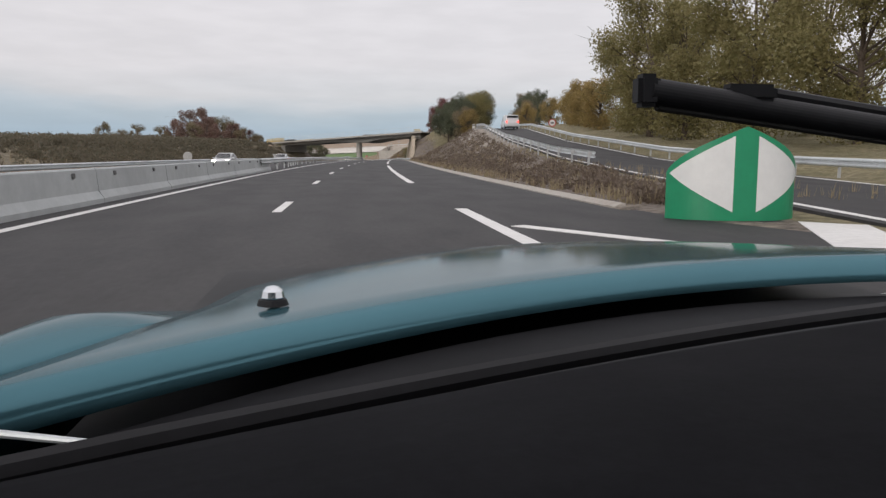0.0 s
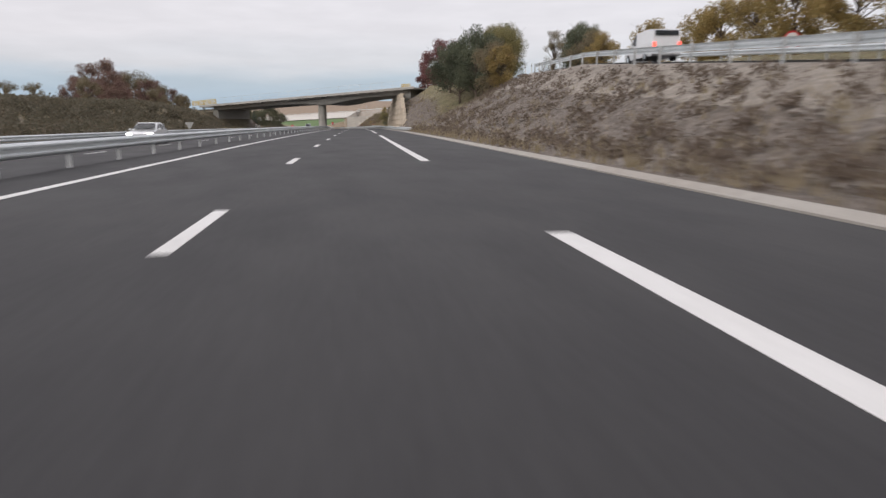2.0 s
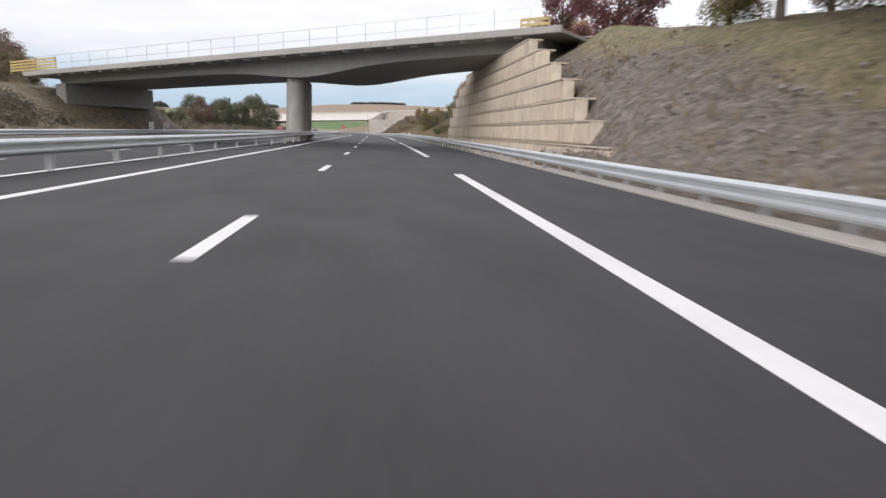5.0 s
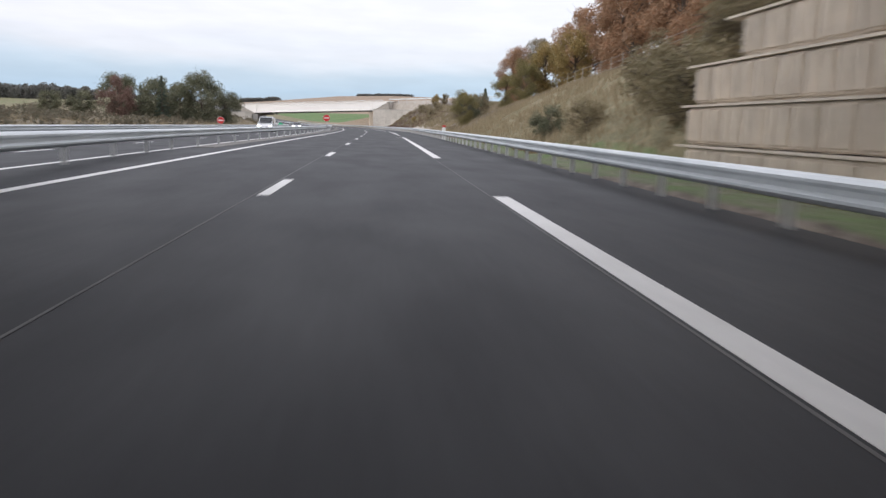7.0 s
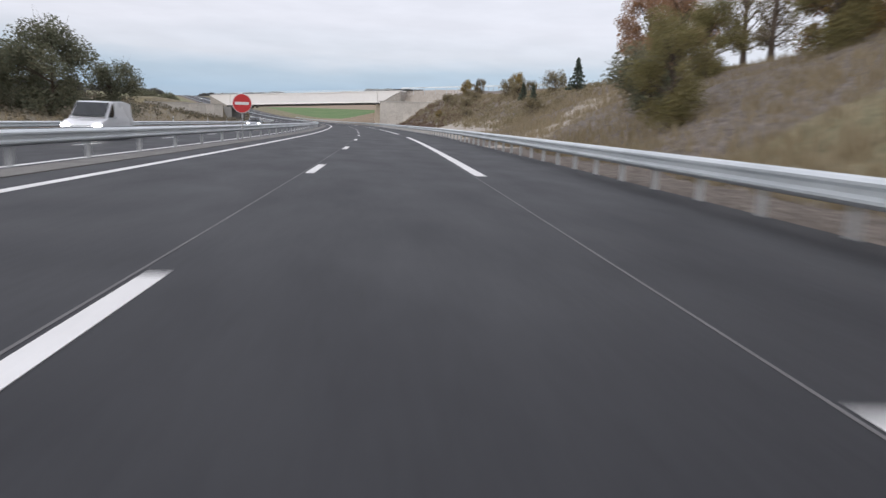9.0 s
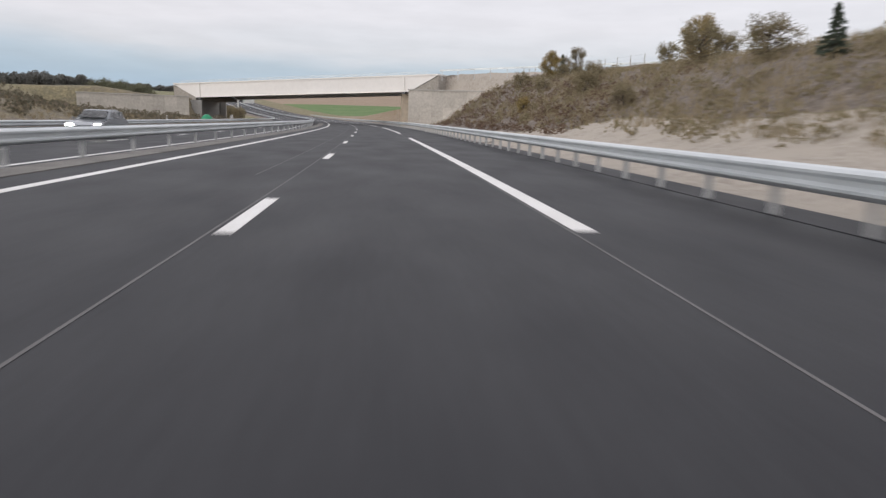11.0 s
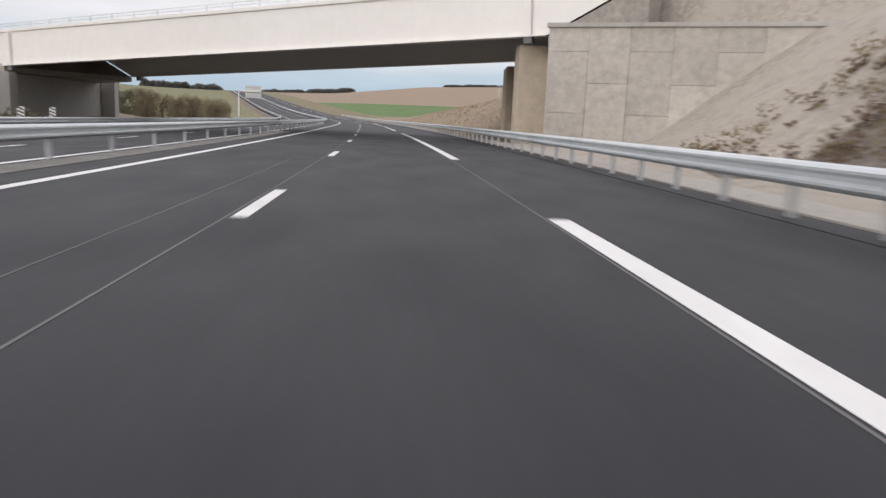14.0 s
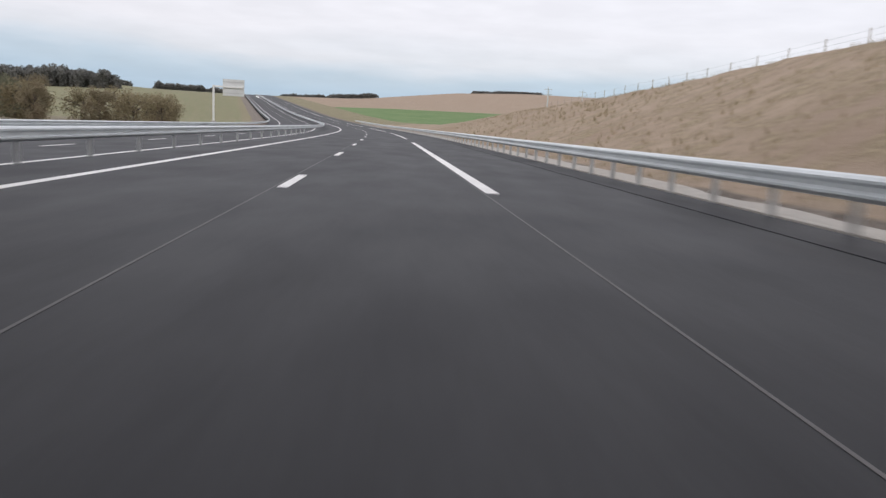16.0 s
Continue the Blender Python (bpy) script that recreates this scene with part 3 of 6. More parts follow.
def build_ground():
    along = steps(-90, 20, 5)[:-1] + steps(20, 230, 1.5)[:-1] + steps(230, 560, 2.2)[:-1] + steps(560, 800, 8)[:-1] + steps(800, 2000, 30)[:-1] + steps(2000, 4300, 150)
    aside = [-2600, -1900, -1400, -1000, -760, -580, -440, -330, -250, -190, -145, -110, -85] + steps(-65, -30, 3.5) + steps(-28, -18.5, 1.0)
    aside += [-17.55, -17.3, -10, -3.5, 0, 5, 6.3] + steps(6.9, 26, 0.5) + steps(27, 45, 2) + [50, 60, 75, 95, 120, 155, 200, 260, 340, 450, 600, 800, 1050, 1400, 1900, 2600]
    verts, colours = [], []
    for s in along:
        for o in aside:
            p = land(s, o)
            if -17.6 < o < 6.4:
                p.z -= 0.9 if o < -4 else 0.25
            elif (8.0 < o < 40 and not (s < 200 and abs(o - ramp_o(s)) < 4.6)) or -60 < o < -18:
                rough = 1.0 if 14 < s < 460 and o > 0 else 0.5
                p.z += rough * (0.34 * noise.noise(p * 0.21) + 0.17 * noise.noise(p * 0.6) + 0.05 * noise.noise(p * 1.6))
            verts.append(p)
            colours += cover_at(s, o)
    k = len(aside)
    faces = [(i * k + j, i * k + j + 1, i * k + k + j + 1, i * k + k + j) for i in range(len(along) - 1) for j in range(k - 1)]
    me = mesh_from("ground", verts, faces, GROUND, True)
    me.attributes.new("cover", "FLOAT_COLOR", "POINT").data.foreach_set("color", colours)
    return tagged(new("ground", me), "banks of brown earth, dry grass and distant fields", "ground", kind="structure")


build_ground()


def ground_z(s, o):
    return land(s, o).z - float(road_z(s))


# ---- carriageways and markings ----
road = tagged(new("road", swept("road", [(-17.4, LOWER), (-6.7, LOWER), (-5.15, 0.0), (6.6, 0.0), (6.6, -0.5), (-17.4, -0.9)], steps(-84, 190, 4), ASPHALT)),
              "dark grey asphalt motorway with two carriageways", "road", kind="structure")
tagged(new("road", swept("road", [(-17.4, LOWER), (-6.7, LOWER), (-5.15, 0.0), (6.6, 0.0), (6.6, -0.5), (-17.4, -0.9)], steps(190, 1960, 4), ASPHALT_B)),
       "newer bluish grey asphalt motorway with two carriageways", "road", kind="structure")


def stripe(o, width, a, b, name="edge_line", material=PAINT, lift=0.006, shift=None, level=0.0):
    low, high = level + 0.001, level + lift
    me = swept(name, [(o - width / 2, high), (o + width / 2, high), (o + width / 2, low), (o - width / 2, low)], steps(a, b, 4), material, shift=shift)
    return child(new(name, me), road)


stripe(-3.43, 0.2, -80, 1500)
for k in range(-2, 18):
    stripe(3.52, 0.24, 26.6 + 52 * k, 26.6 + 52 * k + 39)
stripe(0.0, 0.2, -80, 1500, shift=opposite, level=LOWER)
stripe(-7.1, 0.2, -80, 1500, shift=opposite, level=LOWER)
for k in range(-5, 90):
    stripe(0.0, 0.17, 13 * k, 13 * k + 3, "lane_dash")
    stripe(-3.55 + opposite(13 * k), 0.17, 13 * k + 4, 13 * k + 7, "lane_dash", level=LOWER)
stripe(-0.14, 0.025, 190, 620, "asphalt_seam", SEAM, 0.003)
stripe(-0.85, 0.02, 345, 440, "asphalt_seam", SEAM, 0.003)
stripe(3.36, 0.025, 190, 620, "asphalt_seam", SEAM, 0.003)
tagged(new("gutter", swept("gutter", [(6.6, 0.03), (6.68, 0.035), (6.82, -0.01), (6.98, 0.06), (7.08, 0.06), (7.08, -0.3), (6.6, -0.3)], steps(14, 190, 4), GUTTER)),
       "weathered concrete gutter along the road edge", "gutter", kind="structure")


def ramp_sheet(name, left, right, a, b, material, lift, label=""):
    """A strip on the ramp between two offsets from its middle."""
    verts, faces, st = [], [], steps(a, b, 3)
    for s in st:
        for o, z in ((left, lift), (right, lift), (right, -0.3), (left, -0.3)):
            verts.append(spot(s, ramp_o(s) + o, ramp_z(s) + z))
    for i in range(len(st) - 1):
        faces += [(i * 4 + j, i * 4 + (j + 1) % 4, i * 4 + 4 + (j + 1) % 4, i * 4 + 4 + j) for j in range(4)]
    faces += [(3, 2, 1, 0), tuple(len(verts) - 4 + j for j in range(4))]
    return new(name, mesh_from(name, verts, faces, material))


ramp = tagged(ramp_sheet("ramp", -3.1, 3.4, -10, 190, ASPHALT, 0.02), "asphalt exit ramp climbing beside the motorway", "road", kind="structure")
for o in (-2.75, 3.0):
    ob = ramp_sheet("edge_line", o - 0.1, o + 0.1, -8, 186, PAINT, 0.026)
    child(ob, ramp)


def gore():
    """The paved wedge between motorway and ramp, with its painted stripes."""
    verts, faces, st = [], [], steps(-84, 13, 3)
    for s in st:
        for o, z in ((6.6, -0.004), (max(6.7, ramp_o(s) - 3.0 if s > -12 else 14.2), -0.004)):
            verts.append(spot(s, o, z))
    faces = [(i * 2, i * 2 + 1, i * 2 + 3, i * 2 + 2) for i in range(len(st) - 1)]
    ob = tagged(new("pavement", mesh_from("pavement", verts, faces, ASPHALT)), "asphalt wedge between motorway and exit ramp", "pavement", kind="structure")
    for (s0, o0), (s1, o1), w in (((9.95, 3.85), (7.2, 5.5), 0.28), ((11.9, 9.9), (6.6, 7.3), 0.95), ((6.0, 5.9), (2.0, 7.3), 0.5)):
        a, b = spot(s0, o0, 0.012), spot(s1, o1, 0.012)
        side = (b - a).cross(Vector((0, 0, 1))).normalized() * w / 2
        vs = [a + side, a - side, b - side, b + side]
        me = mesh_from("hatch_stripe", vs + [v - Vector((0, 0, 0.01)) for v in vs], [(0, 1, 2, 3), (7, 6, 5, 4), (0, 4, 5, 1), (1, 5, 6, 2), (2, 6, 7, 3), (3, 7, 4, 0)], PAINT)
        child(new("hatch_stripe", me), ob)


gore()
for o in (3.15, -3.05):
    bm = bmesh.new()
    block(bm, 0, 0, 0.005, 0.5, 0.1, 0.006)
    part("distance_tick", bm, PAINT, road).matrix_world = stand(271.3, o)


def gutter_shift(s):
    return float(np.interp(s, [372, 415, 490, 700], [0.3, 0.4, 0.85, 0.9]))


tagged(new("gutter", swept("gutter", [(6.6, 0.05), (6.68, 0.055), (6.95, 0.02), (7.35, 0.08), (7.5, 0.09), (7.5, -0.3), (6.6, -0.3)], steps(372, 640, 4), GUTTER, shift=gutter_shift)),
       "pale concrete gutter behind the guard rail", "gutter", kind="structure")
verge, sides = [], steps(320, 640, 4)
for s in sides:
    edge = 6.6 + (gutter_shift(s) if s > 376 else float(np.interp(s, [320, 336, 364, 376], [0.05, 0.75, 0.75, 0.31])))
    verge += [spot(s, 6.5, 0.012), spot(s, edge, 0.02), spot(s, edge, -0.3), spot(s, 6.5, -0.3)]
faces = [(i * 4 + j, i * 4 + (j + 1) % 4, i * 4 + 4 + (j + 1) % 4, i * 4 + 4 + j) for i in range(len(sides) - 1) for j in range(4)]
tagged(new("pavement", mesh_from("pavement", verge, faces, ASPHALT_B)), "asphalt strip between hard shoulder and gutter", "pavement", kind="structure")
tagged(new("median_strip", swept("median_strip", [(-5.12, 0.016), (-4.35, 0.016), (-4.35, -0.2), (-5.12, -0.2)], steps(238, 472, 4), GRAVEL)),
       "pale gravel strip along the median", "median", kind="structure")


# ---- guard rails ----
def rail_outline(d):
    """The double-waved beam; d is the side its face looks to."""
    face = [(0.0, 0.44), (0.05, 0.46), (0.085, 0.50), (0.085, 0.535), (0.03, 0.575), (0.03, 0.635), (0.085, 0.675), (0.085, 0.71), (0.05, 0.75), (0.0, 0.77)]
    return [(d * x, z) for x, z in face] + [(d * (x - 0.012), z) for x, z in reversed(face)]


def post_mesh(name):
    bm = bmesh.new()
    block(bm, 0, 0, 0.30, 0.10, 0.012, 0.92)
    block(bm, 0.046, 0.02, 0.30, 0.008, 0.05, 0.92)
    block(bm, -0.046, 0.02, 0.30, 0.008, 0.05, 0.92)
    me = bpy.data.meshes.new(name)
    bm.to_mesh(me)
    bm.free()
    me.materials.append(POST_STEEL)
    return me


POST = post_mesh("post")
bracket_bm = bmesh.new()
block(bracket_bm, 0, 0, 0.6, 0.09, 0.09, 0.2, bevel=0.015)
BRACKET = bpy.data.meshes.new("bracket")
bracket_bm.to_mesh(BRACKET)
bracket_bm.free()
BRACKET.materials.append(POST_STEEL)


def guard_rail(a, b, side, where, label, posts_to=None, gap=2.0, level=None):
    """A rail from a to b; where(s) is its face; side is the way it looks; level(s): its foot over the road."""
    top = empty("guard_rail", stand(a, where(a)), label, "guard rail", "guard rails of the motorway")
    verts, faces, outline = [], [], rail_outline(side)
    k, st = len(outline), steps(a, b, 2.0)
    for s in st:
        lift = level(s) if level else 0.0
        verts += [spot(s, where(s) + o, z + lift) for o, z in outline]
    for i in range(len(st) - 1):
        faces += [(i * k + j, i * k + (j + 1) % k, i * k + k + (j + 1) % k, i * k + k + j) for j in range(k)]
    faces += [tuple(range(k))[::-1], tuple(range((len(st) - 1) * k, len(st) * k))]
    beam = new("beam", mesh_from("beam", verts, faces, STEEL))
    beam.parent = top
    beam.matrix_parent_inverse = top.matrix_world.inverted()
    s = a + 0.5
    while s < (posts_to or b):
        for name, data, off in (("post", POST, -0.14), ("bracket", BRACKET, -0.05)):
            ob = new(name, data)
            ob.parent = top
            ob.matrix_parent_inverse = top.matrix_world.inverted()
            ob.matrix_world = stand(s, where(s) + side * off, level(s) if level else 0.0)
        s += gap
    return top


def right_face(s):
    return float(np.interp(s, [140, 147, 160, 185, 215, 250, 360, 415, 460, 490, 700], [7.5, 7.1, 7.0, 6.6, 6.25, 6.35, 6.45, 6.55, 6.9, 7.3, 7.4]))


def right_foot(s):
    return float(np.interp(s, [140, 145, 165, 185, 215, 250, 360, 415, 490], [-0.3, -0.25, -0.25, -0.18, -0.08, -0.08, -0.04, 0.0, 0.02]))


def median_face(s):
    """The median rail swings out round the bridge's columns."""
    return float(np.interp(s, [42, 56, 74, 184, 200, 221, 238, 423, 499], [-4.02, -4.05, -5.3, -5.35, -4.3, -4.3, -5.85, -5.8, -6.1]))


def median_foot(s):
    return float(np.interp(s, [56, 74, 184, 200, 221, 238, 430, 500], [0.0, -0.12, -0.12, -0.02, -0.02, -0.13, -0.1, -0.1]))


guard_rail(140, 700, -1, right_face, "galvanised steel guard rail beside the hard shoulder", 690, 2.0, right_foot)
guard_rail(42, 1200, 1, median_face, "galvanised steel median guard rail", 560, 4.0, median_foot)
guard_rail(42, 1200, -1, lambda s: median_face(s) - 0.36, "galvanised steel median guard rail with its back to the lane", 43, 4.0, median_foot)
guard_rail(-80, 1200, 1, lambda s: opposite(s) - 9.5, "galvanised steel guard rail beyond the other carriageway", 560, 4.0, lambda s: LOWER)
guard_rail(34, 131, 1, lambda s: ramp_o(s) - 3.45, "galvanised steel guard rail on the bank beside the ramp", None, 4.0, ramp_z)
guard_rail(-60, 165, -1, lambda s: ramp_o(s) + 3.75, "galvanised steel guard rail on the far side of the ramp", None, 4.0, ramp_z)


# ---- concrete median barrier ----
def median_barrier(a, b):
    top = empty("concrete_barrier", stand(a, -4.3), "pale grey precast concrete median barrier", "barrier")
    outline = [(-0.24, 0.0), (-0.24, 0.1), (-0.13, 0.26), (-0.09, 0.72), (-0.06, 0.75), (0.06, 0.75), (0.09, 0.72), (0.13, 0.26), (0.24, 0.1), (0.24, 0.0)]
    for s in steps(a, b, 6)[:-1]:
        me = swept("barrier_unit", [(o - 4.2, z) for o, z in outline], [s + 0.02, s + 3, s + 5.97], BARRIER)
        ob = new("barrier_unit", me)
        ob.parent = top
        ob.matrix_parent_inverse = top.matrix_world.inverted()
        for q in (1.2, 4.6):
            bm = bmesh.new()
            block(bm, 0, 0, 0, 0.05, 0.14, 0.10, bevel=0.01)
            hole = part("lifting_slot", bm, DARK_STEEL, ob)
            hole.matrix_world = stand(s + q, -4.09, 0.62)


median_barrier(-80, 46)


# ---- bridges ----
def frame_of(left, right):
    """A pose at the left end of a bridge's near edge; x runs to its right end, y across the deck, z up with its slope."""
    a, b = Vector(left), Vector(right)
    x = (b - a).normalized()
    y = Vector((0, 0, 1)).cross(x).normalized()
    m = Matrix((x, y, x.cross(y))).transposed().to_4x4()
    m.translation = a
    return m, (b - a).length


def concrete_bridge():
    m, length = frame_of((-16.8, 223.2, 3.95), (21.06, 194.4, 6.15))
    top = empty("concrete_bridge", Matrix.Translation(spot(205, -5, 0)), "grey concrete road bridge with haunched deck and yellow end railings", "bridge")
    width, n = 13.0, 40

    def put(name, bm, material, parent=top, label=""):
        ob = part(name, bm, material, parent, label)
        ob.matrix_world = m
        return ob

    # box deck with a flat soffit that deepens over the columns, and thin cantilevered wings
    bm = bmesh.new()
    rows = []
    for y, top_z in ((1.9, 0.86), (width - 1.9, 0.86)):
        low, up = [], []
        for i in range(n + 1):
            u = i / n
            drop = 0.62 * math.exp(-((u - 0.60) / 0.10) ** 2) + 0.12 * math.exp(-((u - 0.60) / 0.3) ** 2)
            low.append(bm.verts.new((u * length, y + (0.35 if y < 5 else -0.35), 0.22 - drop)))
            up.append(bm.verts.new((u * length, y, top_z)))
        rows.append((low, up))
    (l0, u0), (l1, u1) = rows
    for i in range(n):
        bm.faces.new((l0[i], l0[i + 1], u0[i + 1], u0[i]))
        bm.faces.new((l1[i + 1], l1[i], u1[i], u1[i + 1]))
        bm.faces.new((l0[i + 1], l0[i], l1[i], l1[i + 1]))
        bm.faces.new((u0[i], u0[i + 1], u1[i + 1], u1[i]))
    for i in (0, n):
        bm.faces.new((l0[i], u0[i], u1[i], l1[i]))
    bmesh.ops.recalc_face_normals(bm, faces=bm.faces)
    # deck and slab darker than the edge beam, their shade put into the colour
    put("deck", bm, GREY_CONCRETE)
    bm = bmesh.new()
    block(bm, length / 2, width / 2, 0.95, length + 4, width - 0.4, 0.2)
    put("slab", bm, GREY_CONCRETE)
    for y, d in ((0.0, -1), (width, 1)):
        bm = bmesh.new()
        block(bm, length / 2, y, 1.04, length + 4, 0.4, 0.42, bevel=0.03)
        beam = put("edge_beam", bm, CONCRETE)
        for i in range(26):
            bm = bmesh.new()
            block(bm, (i + 0.5) * length / 26, y - d * 0.30, 0.78, 0.55, 0.34, 0.14, bevel=0.03)
            put("corbel", bm, CONCRETE, beam)
        bm = bmesh.new()
        for q in (1.75, 2.45):
            block(bm, length / 2, y, q, length, 0.035, 0.04)
        put("handrail", bm, STEEL)
        for i in range(21):
            bm = bmesh.new()
            block(bm, i * length / 20, y, 1.84, 0.04, 0.04, 1.22)
            put("railing_post", bm, STEEL)
        for x0, x1, bars in ((-4.0, 2.6, (1.42, 1.68, 1.94, 2.2)), (length - 0.6, length + 1.2, (1.42, 1.72))):
            bm = bmesh.new()
            for q in bars:
                block(bm, (x0 + x1) / 2, y - 0.06, q, x1 - x0, 0.06, 0.17)
            for i in range(5):
                block(bm, x0 + (x1 - x0) * i / 4, y, 0.57 + bars[-1] / 2, 0.08, 0.08, bars[-1] - 1.05)
            put("end_railing", bm, YELLOW, label="dull yellow painted end railing")
    for s, o in ((210.3, -5.05), (217.1, -5.15)):
        bm = bmesh.new()
        levels = [(-2.0, 0.76)]
        for q in (0.9, 1.9, 2.9, 3.9):
            levels += [(q - 0.03, 0.76), (q, 0.74), (q + 0.03, 0.755)]
        levels += [(4.75, 0.74), (4.95, 0.56), (4.97, 0.3), (5.3, 0.28)]
        rings = [[bm.verts.new((math.cos(i * math.tau / 28) * r, math.sin(i * math.tau / 28) * r, z)) for i in range(28)] for z, r in levels]
        for p, q in zip(rings, rings[1:]):
            for i in range(28):
                bm.faces.new((p[i], p[(i + 1) % 28], q[(i + 1) % 28], q[i]))
        bm.faces.new(rings[-1])
        part("column", bm, COLUMN_CONCRETE, top).matrix_world = stand(s, o)
    for x, high, z in ((0.7, 1.9, -0.75), (length - 0.4, 1.4, -0.5)):
        bm = bmesh.new()
        block(bm, x, width / 2, z, 1.4, width - 3.2, high, bevel=0.04)
        put("abutment", bm, GREY_CONCRETE)
    bm = bmesh.new()
    block(bm, 0, 0, 0.3, 1.05, 13.5, 0.62, bevel=0.06)
    part("footing", bm, GREY_CONCRETE, top).matrix_world = stand(213.7, -5.1)
    return top


concrete_bridge()


def steel_bridge():
    m, length = frame_of((-15.0, 484.0, 3.78), (24.7, 463.2, 5.58))
    top = empty("steel_bridge", Matrix.Translation(spot(473, -2, 0)), "white painted steel girder bridge on concrete abutments", "bridge")
    width, deep = 13.0, 2.6
    for y, d in ((0.0, -1), (width, 1)):
        bm = bmesh.new()
        vs = [(-0.8, 0.0), (length + 0.8, 0.0), (length + 6.2, deep), (-6.2, deep)]
        a = [bm.verts.new((x, y - 0.03, z)) for x, z in vs]
        b = [bm.verts.new((x, y + 0.03, z)) for x, z in vs]
        bm.faces.new(a)
        bm.faces.new(b[::-1])
        for i in range(4):
            bm.faces.new((a[i], b[i], b[(i + 1) % 4], a[(i + 1) % 4]))
        girder = part("girder", bm, WHITE_STEEL, top, "white painted steel girder")
        girder.matrix_world = m
        bm = bmesh.new()
        block(bm, length / 2, y, 0.0, length + 1.6, 0.6, 0.06)
        part("flange", bm, WHITE_STEEL, girder).matrix_world = m
        for x in (0.2, length - 0.2):
            bm = bmesh.new()
            block(bm, x, y + d * 0.14, deep / 2, 0.35, 0.24, deep - 0.06, bevel=0.02)
            part("stiffener", bm, WHITE_STEEL, girder).matrix_world = m
    bm = bmesh.new()
    block(bm, length / 2, width / 2, deep + 0.14, length + 12.6, width + 0.3, 0.26, bevel=0.03)
    part("deck_slab", bm, WHITE_STEEL, top).matrix_world = m
    for x0, x1 in ((length + 0.9, length + 6.3), (-0.9, -6.3)):
        bm = bmesh.new()
        for y in (0.04, width - 0.04):
            for x, z in ((x0, -0.05), (x1, deep - 0.05), (x1, -0.5), (x0, -0.5)):
                bm.verts.new((x, y, z))
        v = list(bm.verts)
        for q in ((0, 1, 2, 3), (7, 6, 5, 4), (0, 4, 5, 1), (1, 5, 6, 2), (2, 6, 7, 3), (3, 7, 4, 0)):
            bm.faces.new([v[i] for i in q])
        bmesh.ops.recalc_face_normals(bm, faces=bm.faces)
        part("end_fill", bm, SLOPE_EARTH, top, "earth fill under the deck end").matrix_world = m
    n = 14
    for i in range(n + 1):
        x = 0.4 + (length - 0.8) * i / n
        bm = bmesh.new()
        block(bm, x, width / 2, deep - 0.5, 0.03, width - 0.1, 1.0)
        block(bm, x, width / 2, deep - 1.0, 0.3, width - 0.1, 0.03)
        part("cross_beam", bm, GREY_STEEL, top, "grey steel cross beam").matrix_world = m
    for y in (-0.05, width + 0.05):
        bm = bmesh.new()
        for q in (0.2, 0.4):
            block(bm, length / 2, y, deep + 0.27 + q, length + 9, 0.05, 0.06)
        part("handrail", bm, STEEL, top).matrix_world = m
        for i in range(24):
            bm = bmesh.new()
            block(bm, -4 + i * (length + 8) / 23, y, deep + 0.27 + 0.2, 0.06, 0.06, 0.42)
            part("railing_post", bm, STEEL, top).matrix_world = m
    for x in (0.2, length - 0.2):
        for y in (0, width):
            bm = bmesh.new()
            block(bm, x, y, -0.22, 0.5, 0.5, 0.36, bevel=0.02)
            part("bearing", bm, DARK_STEEL, top).matrix_world = m
    # front walls under the deck ends, with a pilaster and a wing wall of cast panels that looks down the road
    for name, s, o, turn, wide, deep_, high in (("pilaster", 464.9, 10.25, 0, 1.9, 1.5, 5.55), ("front_wall", 468.1, 10.55, -6.5, 1.2, 4.4, 5.2), ("front_wall", 472.75, 11.4, -6.5, 1.2, 4.4, 5.2), ("front_wall", 477.45, 11.5, -6.5, 1.2, 4.2, 5.2),
                                                ("front_wall", 495.0, -28.0, -8, 1.4, 19.0, 3.6), ("pilaster", 485.6, -28.6, 0, 1.9, 1.5, 3.6),
                                                ("pilaster", 502.5, -25.6, 0, 1.3, 1.3, 3.9)):
        bm = bmesh.new()
        block(bm, 0, 0, high / 2 - 0.3, wide, deep_, high + 0.6, bevel=0.03)
        # grey on the left, which also puts the front wall's shade into the colour
        part(name, bm, TAN_CONCRETE if o > 0 else GREY_CONCRETE, top).matrix_world = stand(s, o, 0, turn)
    for s, o, long, high, d, splay in ((460.2, 10.0, 16.6, 6.1, 1, -25), (483.5, -29.8, 19.8, 4.1, -1, 6)):
        base = stand(s, o, 0, splay)
        bm = bmesh.new()
        block(bm, d * long / 2, 0.3, high / 2 - 0.2, long, 0.35, high)
        wing = part("wing_wall", bm, GREY_CONCRETE, top)
        wing.matrix_world = base
        columns = round(long / 2.2)
        for i in range(columns):
            cut = [0.0, high * 0.54, high - 0.02] if i % 2 else [0.0, high * 0.29, high * 0.8, high - 0.02]
            for a, b in zip(cut, cut[1:]):
                bm = bmesh.new()
                block(bm, d * (i + 0.5) * long / columns, 0.05 + 0.012 * ((i * 7 + round(a)) % 3), (a + b) / 2, long / columns - 0.014, 0.2, b - a - 0.014, bevel=0.008)
                part("panel", bm, PANEL_CONCRETE, wing).matrix_world = base
        bm = bmesh.new()
        block(bm, d * long / 2, 0.2, high + 0.08, long + 0.2, 0.75, 0.22, bevel=0.02)
        part("coping", bm, CONCRETE, wing).matrix_world = base
    return top


steel_bridge()


